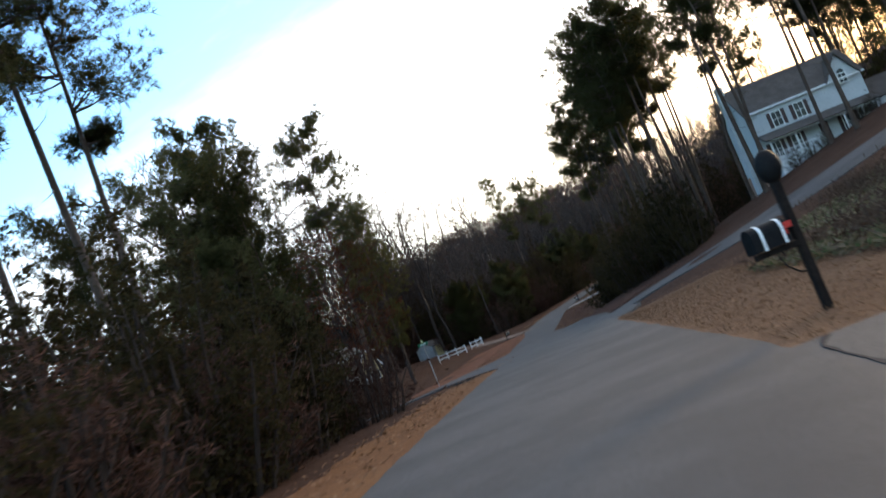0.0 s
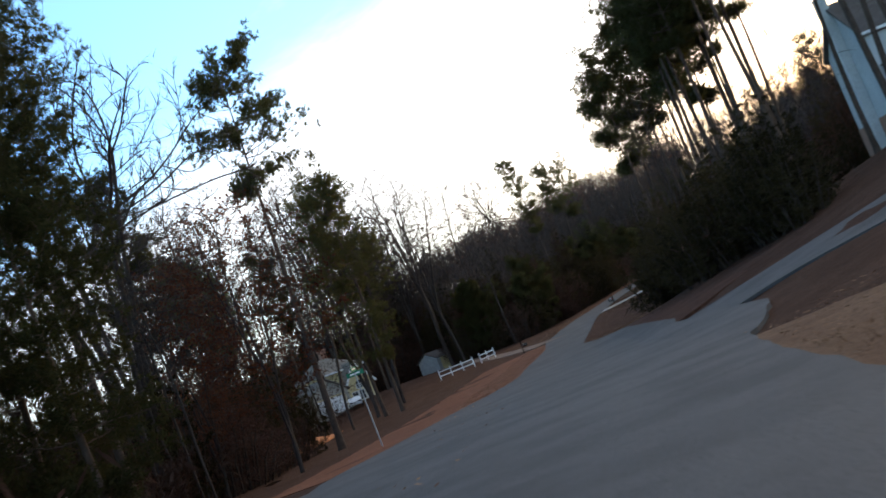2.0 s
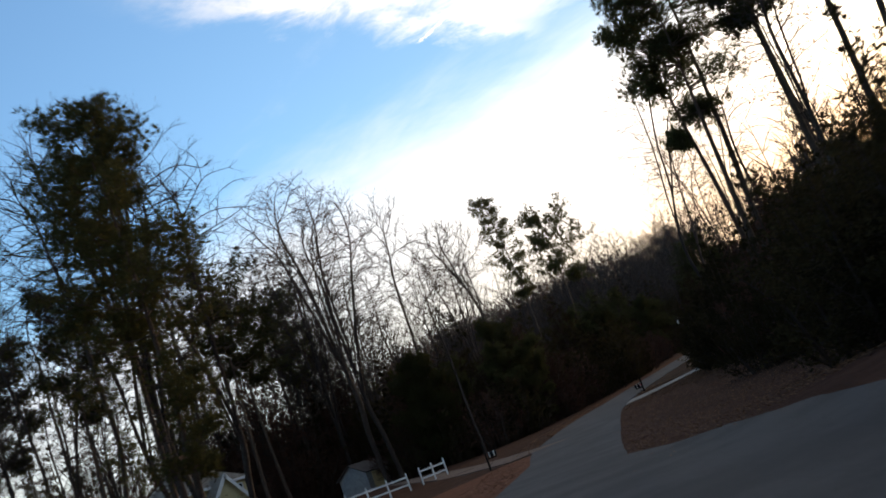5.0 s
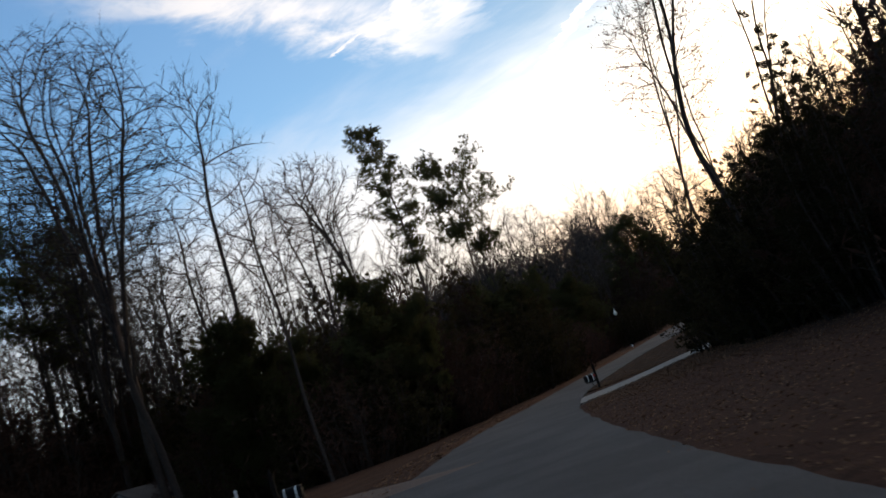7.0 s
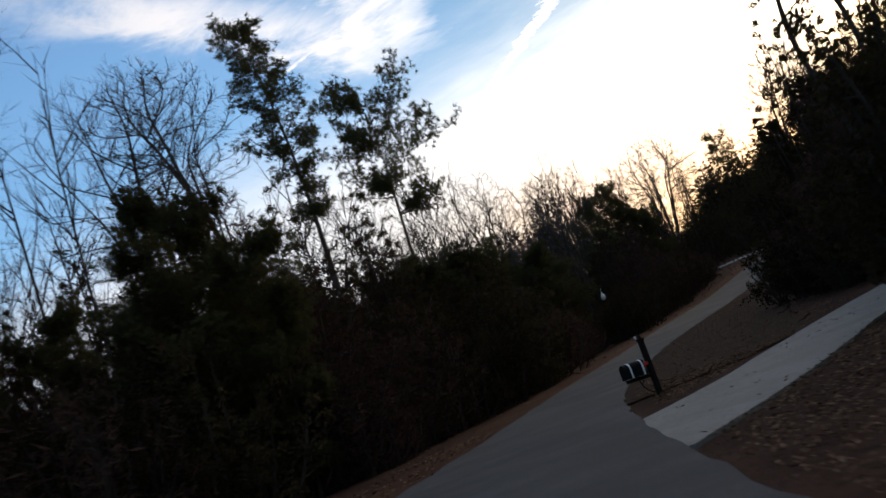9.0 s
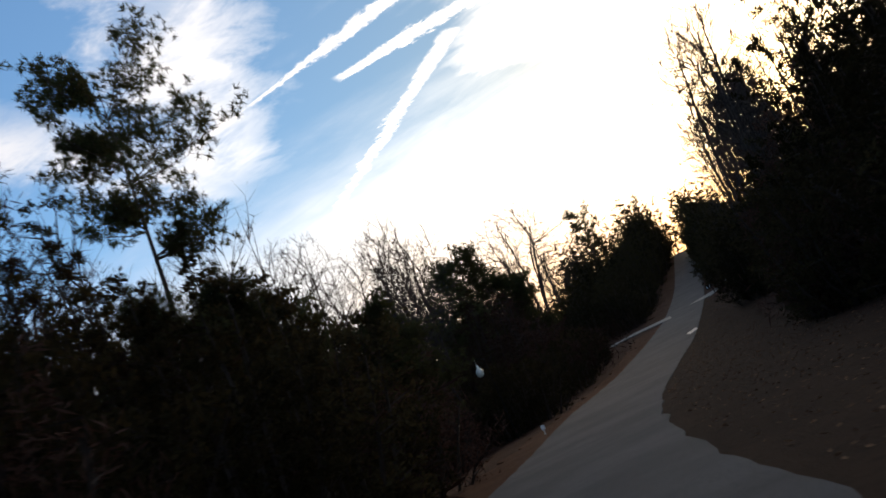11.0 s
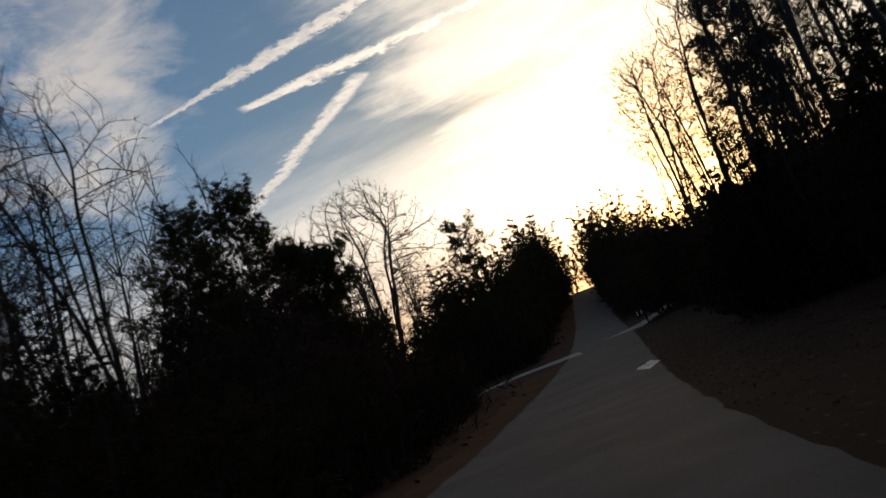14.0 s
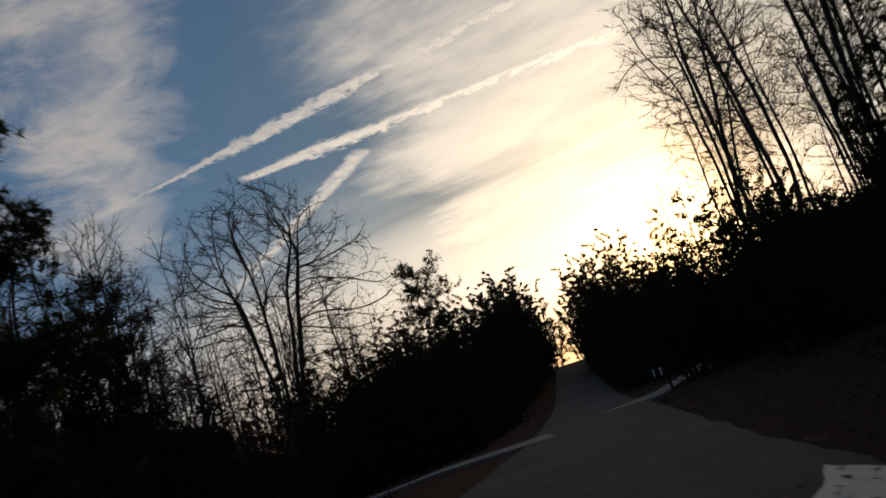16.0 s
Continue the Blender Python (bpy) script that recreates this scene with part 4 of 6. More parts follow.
    for k in (-1, 1):
        box(bm, L / 2, 0, -0.05, L / 2 + 4.8, 4.2, 0.09, m=Matrix.Translation((0, 0, 5.28)) @ (Matrix.Rotation(-math.atan2(2.3, 3.2), 4, "X") if k > 0 else Matrix.Diagonal((1, -1, 1, 1)) @ Matrix.Rotation(-math.atan2(2.3, 3.2), 4, "X")))
    bmesh.ops.recalc_face_normals(bm, faces=bm.faces)
    part("wing_roof", bm, SHINGLE, house)


def build_yellow_house():
    house = empty("house", Matrix.Translation((-13.3, 201.7, land(-13.3, 201.7) + 0.1)) @ Matrix.Rotation(radians(38), 4, "Z"), "yellow house with white trim and a steep front gable", "house")
    L, D, E, R = 7.8, 8.5, 5.6, 8.2
    bm = boxes((-L / 2, -D / 2, -1.6, L / 2, D / 2, E))
    siding(bm, -L / 2, L / 2, 0.3, E, -D / 2 - 0.004)
    part("wall", bm, YELLOW, house)
    bm = bmesh.new()
    v = [bm.verts.new(c) for c in ((-L / 2 - 0.4, -D / 2 - 0.4, E), (L / 2 + 0.4, -D / 2 - 0.4, E), (L / 2 + 0.4, D / 2 + 0.4, E), (-L / 2 - 0.4, D / 2 + 0.4, E), (-L / 2 + 2.9, 0, R), (L / 2 - 2.9, 0, R))]
    for f in ((0, 1, 5, 4), (1, 2, 5), (2, 3, 4, 5), (3, 0, 4), (3, 2, 1, 0)):
        bm.faces.new([v[i] for i in f])
    part("roof", bm, ROOFTAN, house)
    part("fascia", boxes((-L / 2 - 0.42, -D / 2 - 0.44, E - 0.2, L / 2 + 0.42, -D / 2 - 0.40, E + 0.04), (L / 2 + 0.40, -D / 2 - 0.44, E - 0.2, L / 2 + 0.44, D / 2 + 0.44, E + 0.04)), TRIM, house)
    part("chimney", boxes((0.6, 0.3, E, 1.5, 1.2, R + 1.2), (0.52, 0.22, R + 1.2, 1.58, 1.28, R + 1.4), bevel=0.02), BRICK, house, "red brick chimney")
    # front gable wing
    gx, gw, gd = 0.8, 5.2, 2.0
    bm = bmesh.new()
    prism(bm, [(gx - gw / 2, -1.6), (gx + gw / 2, -1.6), (gx + gw / 2, 2.7), (gx, 6.1), (gx - gw / 2, 2.7)], -D / 2 - gd, -D / 2 - 0.05)
    part("gable", bm, YELLOW, house)
    a = math.atan2(3.4, gw / 2)
    for k in (-1, 1):
        bm = bmesh.new()
        box(bm, 0, -D / 2 - gd - 0.35, -0.04, math.hypot(3.4, gw / 2) + 0.45, -D / 2 + 0.5, 0.1)
        bmesh.ops.rotate(bm, cent=(0, 0, 0), matrix=Matrix.Rotation(a, 3, "Y"), verts=bm.verts)
        if k < 0:
            bmesh.ops.scale(bm, vec=(-1, 1, 1), verts=bm.verts)
            bmesh.ops.reverse_faces(bm, faces=bm.faces)
        bmesh.ops.translate(bm, vec=(gx, 0, 6.2), verts=bm.verts)
        part("gable_roof", bm, ROOFTAN, house)
        bm = bmesh.new()
        box(bm, 0, -D / 2 - gd - 0.40, -0.24, math.hypot(3.4, gw / 2) + 0.45, -D / 2 - gd - 0.34, 0.08)
        bmesh.ops.rotate(bm, cent=(0, 0, 0), matrix=Matrix.Rotation(a, 3, "Y"), verts=bm.verts)
        if k < 0:
            bmesh.ops.scale(bm, vec=(-1, 1, 1), verts=bm.verts)
            bmesh.ops.reverse_faces(bm, faces=bm.faces)
        bmesh.ops.translate(bm, vec=(gx, 0, 6.2), verts=bm.verts)
        part("bargeboard", bm, TRIM, house)
    y = -D / 2 - gd - 0.02
    window_unit(house, gx, 2.2, 1.1, 0.5, y, False, True)
    for x in (gx - 1.2, gx, gx + 1.2):
        window_unit(house, x, 0.5, 0.9, 1.3, y, False)
    window_unit(house, 3.05, 3.75, 0.8, 1.3, -D / 2 - 0.03, False)
    # garage wing
    bm = bmesh.new()
    prism(bm, [(-3.1, -1.6), (3.1, -1.6), (3.1, 2.8), (0, 4.9), (-3.1, 2.8)], -D / 2 - 6.0, D / 2 - 2.0)
    bmesh.ops.translate(bm, vec=(-L / 2 - 3.15, 0, 0), verts=bm.verts)
    part("garage", bm, TAN_SIDING, house)
    for k in (-1, 1):
        bm = bmesh.new()
        box(bm, 0, -D / 2 - 6.3, -0.04, 4.25, D / 2 - 1.7, 0.09)
        bmesh.ops.rotate(bm, cent=(0, 0, 0), matrix=Matrix.Rotation(math.atan2(2.1, 3.1), 3, "Y"), verts=bm.verts)
        if k < 0:
            bmesh.ops.scale(bm, vec=(-1, 1, 1), verts=bm.verts)
            bmesh.ops.reverse_faces(bm, faces=bm.faces)
        bmesh.ops.translate(bm, vec=(-L / 2 - 3.15, 0, 5.0), verts=bm.verts)
        part("garage_roof", bm, ROOFTAN, house)
    gy, gx = -D / 2 - 6.02, -L / 2 - 3.15
    door = part("garage_door", boxes(*[(gx - 2.3, gy - 0.05, 0.0 + i * 0.55, gx + 2.3, gy, 0.53 + i * 0.55) for i in range(4)], bevel=0.01), TRIM, house, "white panelled garage door")
    part("door_frame", boxes((gx - 2.45, gy - 0.07, -0.1, gx - 2.3, gy, 2.35), (gx + 2.3, gy - 0.07, -0.1, gx + 2.45, gy, 2.35), (gx - 2.45, gy - 0.07, 2.22, gx + 2.45, gy, 2.38)), YELLOW, house)
    for z in (0.9, 3.6):
        part("side_window", boxes((-L / 2 - 0.06, 1.2, z, -L / 2 - 0.01, 2.2, z + 1.4)), GLASS, house)


def build_shed():
    p = Vector((2.5, 211.0, land(2.5, 211.0)))
    shed = empty("shed", Matrix.Translation(p + Vector((0, 0, -0.15))) @ Matrix.Rotation(radians(-38), 4, "Z") @ Matrix.Scale(1.2, 4), "small grey garden shed with a yellow door side", "shed")
    bm = bmesh.new()
    prism(bm, [(-1.6, -0.3), (1.6, -0.3), (1.6, 2.0), (0, 2.9), (-1.6, 2.0)], -1.5, 1.5)
    part("wall", bm, STEEL, shed)
    bm = bmesh.new()
    for k in (-1, 1):
        box(bm, 0, -1.75, -0.02, 2.05, 1.75, 0.06, m=Matrix.Translation((0, 0, 2.95)) @ (Matrix.Identity(4) if k > 0 else Matrix.Rotation(math.pi, 4, "Z")) @ Matrix.Rotation(math.atan2(0.9, 1.6), 4, "Y"))
    part("roof", bm, SHINGLE, shed)
    part("door", boxes((1.62, -0.9, 0, 1.68, 0.9, 1.9), (1.68, -0.04, 0.05, 1.70, 0.04, 1.85), bevel=0.008), YELLOW, shed, "pale yellow double door")


def build_car():
    p = Vector((-9.3, 186.5, land(-9.3, 186.5)))
    car = empty("car", Matrix.Translation(p + Vector((0, 0, 0.02))) @ Matrix.Rotation(radians(-84), 4, "Z"), "white car parked on the drive by the garage", "car")
    bm = bmesh.new()
    prism(bm, [(-2.2, 0.35), (2.2, 0.35), (2.25, 0.7), (2.1, 0.9), (1.1, 1.0), (0.5, 1.45), (-1.0, 1.48), (-1.7, 1.05), (-2.2, 0.95)], -0.85, 0.85)
    bmesh.ops.bevel(bm, geom=bm.edges[:], offset=0.06, segments=2, affect="EDGES")
    body = part("body", bm, CARPAINT, car)
    bm = bmesh.new()
    prism(bm, [(0.95, 1.03), (0.47, 1.38), (-0.95, 1.41), (-1.5, 1.06)], -0.87, 0.87)
    part("side_windows", bm, GLASS, car)
    for x in (-1.35, 1.4):
        for y in (-0.82, 0.82):
            bm = bmesh.new()
            bmesh.ops.create_cone(bm, cap_ends=True, segments=20, radius1=0.33, radius2=0.33, depth=0.2, matrix=Matrix.Translation((x, y, 0.33)) @ Matrix.Rotation(math.pi / 2, 4, "X"))
            wheel = part("wheel", bm, RUBBER, car)
            bm = bmesh.new()
            bmesh.ops.create_cone(bm, cap_ends=True, segments=16, radius1=0.2, radius2=0.2, depth=0.22, matrix=Matrix.Translation((x, y, 0.33)) @ Matrix.Rotation(math.pi / 2, 4, "X"))
            part("rim", bm, STEEL, wheel)
    for y in (-0.6, 0.6):
        part("headlight", boxes((2.14, y - 0.2, 0.68, 2.27, y + 0.2, 0.84), bevel=0.02), GLASS, car)


build_farmhouse()
build_yellow_house()
build_shed()
build_car()


# ---------------- roadside things ----------------
def build_mailbox(place, turn, height, label, ball=False, big=1.0, level=0.5):
    """A mailbox on an arm of a post; its front looks along -x."""
    root = empty("mailbox", Matrix.Translation(place) @ Matrix.Rotation(turn, 4, "Z"), label, "mailbox", "mailboxes along the road")
    part("post", boxes((-0.055, -0.055, -0.4, 0.055, 0.055, height), (-0.075, -0.075, height, 0.075, 0.075, height + 0.05), bevel=0.01), POSTWOOD, root)
    if ball:
        bm = bmesh.new()
        bmesh.ops.create_uvsphere(bm, u_segments=16, v_segments=10, radius=0.17, matrix=Matrix.Translation((0, 0, height - 0.02)) @ Matrix.Diagonal((1, 1, 1.35, 1)))
        part("lantern", bm, BLACK, root, "round black lantern on the post", True)
    else:
        bm = bmesh.new()
        bmesh.ops.create_cone(bm, cap_ends=True, segments=8, radius1=0.05, radius2=0.012, depth=0.14, matrix=Matrix.Translation((0, 0, height + 0.12)))
        part("finial", bm, POSTWOOD, root, "dark pointed finial")
    base = height * level
    part("arm", boxes((-0.66, -0.045, base - 0.09, 0.0, 0.045, base - 0.01), bevel=0.008), POSTWOOD, root)
    brace = Soup()
    brace.tube([(-0.06, 0, base - 0.42), (-0.16, 0, base - 0.40), (-0.30, 0, base - 0.27), (-0.36, 0, base - 0.12), (-0.30, 0, base - 0.06), (-0.26, 0, base - 0.13), (-0.31, 0, base - 0.17)], [0.013] * 7, 6)
    ob = new("scroll_brace", brace.mesh("scroll_brace", BLACK, True))
    ob.parent = root
    bm = bmesh.new()
    w, h = 0.13 * big, 0.20 * big
    outline = [(-w, 0), (w, 0), (w, h)] + [(math.cos(a) * w, h + math.sin(a) * w) for a in np.linspace(0, math.pi, 9)[1:-1]] + [(-w, h)]
    prism(bm, outline, -0.26, 0.26)
    bmesh.ops.rotate(bm, cent=(0, 0, 0), matrix=Matrix.Rotation(math.pi / 2, 3, "Z"), verts=bm.verts)
    bmesh.ops.translate(bm, vec=(-0.42, 0, base), verts=bm.verts)
    body = part("box", bm, BLACK, root)
    for x in (-0.54, -0.24):
        bm = bmesh.new()
        big = [(a * 1.04, b * 1.02 - 0.002) for a, b in outline]
        prism(bm, big, -0.02, 0.02)
        bmesh.ops.rotate(bm, cent=(0, 0, 0), matrix=Matrix.Rotation(math.pi / 2, 3, "Z"), verts=bm.verts)
        bmesh.ops.translate(bm, vec=(x, 0, base), verts=bm.verts)
        part("band", bm, BAND, body, "white reflective band")
    part("flag", boxes((-0.21, -0.15, base + 0.10, -0.19, -0.135, base + 0.22), (-0.21, -0.152, base + 0.17, -0.10, -0.136, base + 0.25), bevel=0.004), RED, body, "red signal flag")
    return root


def road_turn(s):
    tx, ty = np.interp(s, SU, TAN[:, 0]), np.interp(s, SU, TAN[:, 1])
    return math.atan2(-tx, ty)


build_mailbox(at(14.4, 3.2), road_turn(14) + radians(18), 1.98, "black mailbox with white bands on a dark post with a lantern", True)
build_mailbox(Vector((29.34, 192.27, land(29.34, 192.27))), road_turn(196) + radians(28), 1.24, "black mailbox with white bands and a red flag by a drive", big=1.0, level=0.43)
build_mailbox(at(163, -6.7), road_turn(163) + math.pi, 1.5, "dark mailbox on a post beside the fenced drive")
build_mailbox(at(330.4, 3.7), road_turn(330), 1.5, "dark mailbox on a post beside the climbing road")


def build_fence(s0, n0, s1, n1, bays, label):
    a, b = at(s0, n0), at(s1, n1)
    root = empty("fence", Matrix.Translation(a), label, "fence", "white rail fences")
    for i in range(bays + 1):
        q = a.lerp(b, i / bays)
        z = land(q.x, q.y)
        o = Vector((q.x, q.y, z)) - a
        bm = boxes((-0.065, -0.065, -0.3, 0.065, 0.065, 1.28), bevel=0.008)
        bmesh.ops.create_cone(bm, cap_ends=True, segments=4, radius1=0.12, radius2=0.0, depth=0.1, matrix=Matrix.Translation((0, 0, 1.33)) @ Matrix.Rotation(math.pi / 4, 4, "Z"))
        bmesh.ops.translate(bm, vec=o, verts=bm.verts)
        part("post", bm, TRIM, root)
    d = b - a
    for i in range(bays):
        p, q = a.lerp(b, i / bays), a.lerp(b, (i + 1) / bays)
        for h in (0.45, 1.02):
            u = Vector((p.x, p.y, land(p.x, p.y) + h)) - a
            v = Vector((q.x, q.y, land(q.x, q.y) + h)) - a
            bm = bmesh.new()
            m = Matrix.Translation((u + v) / 2) @ (v - u).to_track_quat("X", "Z").to_matrix().to_4x4()
            box(bm, -(v - u).length / 2, -0.025, -0.07, (v - u).length / 2, 0.025, 0.07, 0.006, m)
            part("rail", bm, TRIM, root)


build_fence(181, -13.5, 179.3, -15.1, 2, "white vinyl two-rail fence beside a drive")
build_fence(177.6, -15.7, 174.2, -19.6, 3, "white vinyl two-rail fence along the lawn")


def build_sign():
    root = empty("street_sign", Matrix.Translation(at(82.5, -9.0)) @ Matrix.Rotation(radians(-4), 4, "Z"), "green street name sign on a grey steel post", "street sign")
    bm = bmesh.new()
    bmesh.ops.create_cone(bm, cap_ends=True, segments=10, radius1=0.03, radius2=0.03, depth=3.75, matrix=Matrix.Translation((0, 0, 1.47)))
    part("post", bm, STEEL, root)
    for turn, z in ((8, 3.3), (82, 3.51)):
        bm = bmesh.new()
        m = Matrix.Rotation(radians(turn), 4, "Z")
        box(bm, -0.38, -0.008, z - 0.1, 0.38, 0.008, z + 0.1, 0.003, m)
        blade = part("name_plate", bm, GREEN, root)
        bm = bmesh.new()
        for x0, x1 in ((-0.22, -0.03), (0.03, 0.22)):
            for k in (-1, 1):
                box(bm, x0, k * 0.0095 - 0.0012, z - 0.03, x1, k * 0.0095 + 0.0012, z + 0.03, 0, m)
        part("lettering_bar", bm, BAND, blade, "white bars of lettering")


build_sign()


def build_octagon():
    root = empty("road_sign", Matrix.Translation(at(62.3, -13.9)) @ Matrix.Rotation(radians(118), 4, "Z"), "octagonal road sign, pale grey back, on a steel post", "road sign")
    bm = bmesh.new()
    box(bm, -0.03, -0.02, -0.5, 0.03, 0.02, 2.3, 0.004)
    part("post", bm, STEEL, root)
    pts = [(0.41 * math.cos(a), 1.95 + 0.41 * math.sin(a)) for a in (radians(22.5 + 45 * i) for i in range(8))]
    plate = part("plate", prism(bmesh.new(), pts, 0.024, 0.029), BAND, root, "pale back of the sign plate")
    part("face", prism(bmesh.new(), [(x * 0.94, 1.95 + (z - 1.95) * 0.94) for x, z in pts], 0.0295, 0.032), RED, plate, "red front of the sign plate")


build_octagon()


def build_gourd():
    p = at(258.4, -7.9, -0.2)
    root = empty("bird_gourd", Matrix.Translation(p), "white gourd-shaped birdhouse on a thin dark pole", "birdhouse")
    pole = Soup()
    pole.tube([(0.5, 0, -0.4), (0.5, 0, 2.4), (0.5, 0, 4.6), (0.36, 0, 4.8), (0, 0, 4.82)], [0.03, 0.028, 0.022, 0.018, 0.015], 8)
    ob = new("pole", pole.mesh("pole", BLACK, True))
    ob.parent = root
    bm = bmesh.new()
    rings = [(0.0, 3.62), (0.12, 3.64), (0.22, 3.74), (0.265, 3.90), (0.25, 4.05), (0.19, 4.18), (0.12, 4.25), (0.085, 4.29), (0.09, 4.33), (0.085, 4.38), (0.05, 4.43), (0.012, 4.45), (0.012, 4.82)]
    rings = [(r * 0.72, 4.82 - (4.82 - z) * 0.8) for r, z in rings]
    k, old = 18, None
    for r, z in rings:
        ring = [bm.verts.new((math.cos(2 * math.pi * i / k) * max(r, 0.004), math.sin(2 * math.pi * i / k) * max(r, 0.004), z)) for i in range(k)]
        if old:
            for i in range(k):
                bm.faces.new((old[i], old[(i + 1) % k], ring[(i + 1) % k], ring[i]))
        old = ring
    part("gourd", bm, GOURD, root, "white plastic gourd", True)


build_gourd()


def build_marker():
    root = empty("road_marker", Matrix.Translation(at(246.5, -4.1)) @ Matrix.Rotation(0.4, 4, "Z"), "small white plastic marker at the road's edge", "marker")
    part("stake", boxes((-0.02, -0.012, -0.2, 0.02, 0.012, 0.34), bevel=0.004), BAND, root)
    part("plate", boxes((-0.11, -0.02, 0.22, 0.11, -0.013, 0.40), bevel=0.003), BAND, root)


build_marker()


# ---------------- trees and thickets ----------------
rng = random.Random(7)
# single trees: kind, along, across, size
TREES_LEFT = [
    ("pine_c", 40, -15.4, 0.95), ("pine_b", 41.5, -14.6, 1.0), ("pine_b", 37, -17, 1.0), ("pine_a", 33, -22, 1.0), ("pine_c", 115, -16.6, 1.04), ("bare_a", 122, -24, 1.0),
    ("pine_low", 69, -15.5, 1.15), ("pine_low", 66, -20, 1.2), ("pine_low2", 46, -12.5, 0.75), ("pine_low", 72, -19, 1.28), ("pine_low", 72, -27, 1.2), ("pine_low", 64, -25, 1.2),
    ("oak", 97, -15.5, 0.95), ("oak", 104, -22, 0.9), ("pine_a", 80, -18.8, 0.9), ("pine_mid", 148, -18.6, 1.06), ("pine_b", 152, -21.5, 1.0), ("bare_fan", 158, -24, 0.95), ("bare_a", 163, -22, 1.15), ("bare_a", 168, -27, 1.3), ("bare_b", 154, -26, 1.3), ("pine_b", 110, -26, 0.95), ("bare_b", 92, -24, 1.0),
    ("bare_a", 192, -21, 1.15), ("bare_fan", 199, -25.5, 1.0), ("bare_b", 202, -18.4, 1.35), ("bare_a", 222, -22, 1.0), ("bare_b", 206, -24, 1.1), ("bare_b", 196, -14, 0.95),
    ("bare_tall", 235, -27.5, 1.0), ("pine_slim", 236, -18.6, 1.0), ("pine_d", 252, -19.5, 1.12), ("pine_low", 262, -17, 0.8),
    ("bare_a", 286, -16.7, 0.78), ("bare_b", 282, -17, 0.9), ("bare_b", 274, -13, 0.72), ("bare_b", 292, -20, 0.85), ("pine_low", 303.5, -15.7, 1.02), ("pine_low", 300.5, -18, 0.98), ("pine_low2", 305, -12.8, 0.95), ("pine_low2", 298, -16, 0.8),
    ("bare_c", 358, -19.6, 0.98), ("bare_a", 333, -22, 0.75), ("pine_b", 334, -20.5, 0.6), ("bare_b", 372, -30, 0.8),
    ("bare_b", 326, -26, 0.95), ("bare_a", 340, -30, 1.0), ("bare_b", 350, -27, 0.95), ("bare_b", 311, -26, 0.9), ("bare_a", 300, -26, 0.9), ("pine_d", 410, -14, 0.80), ("ever_d", 440, -4.6, 1.0), ("ever_d", 427, -5.6, 0.95), ("ever_d", 413, -6.0, 0.9), ("ever_d", 449, -3.4, 1.0), ("ever_d", 402, -7.0, 0.85), ("bare_c", 99, -23.5, 1.2), ("pine_d", 186, -31, 0.95), ("pine_d", 195, -33.5, 0.9), ("pine_b", 182, -50, 1.0), ("pine_d", 207, -38, 1.0), ("bare_a", 200, -46, 1.25), ("bare_a", 206, -33, 1.2), ("bare_a", 213, -40, 1.3), ("bare_b", 126, -27, 1.2), ("bare_a", 120, -30, 1.15), ("bare_b", 176, -52, 1.3), ("bare_a", 184, -38, 1.35), ("bare_a", 198, -42, 1.4), ("bare_b", 208, -40, 1.35), ("pine_c", 158, -40, 0.9), ("pine_b", 152, -37, 0.95), ("pine_b", 140, -31, 0.85), ("pine_c", 146, -37, 0.8), ("pine_b", 172, -36, 0.95)]
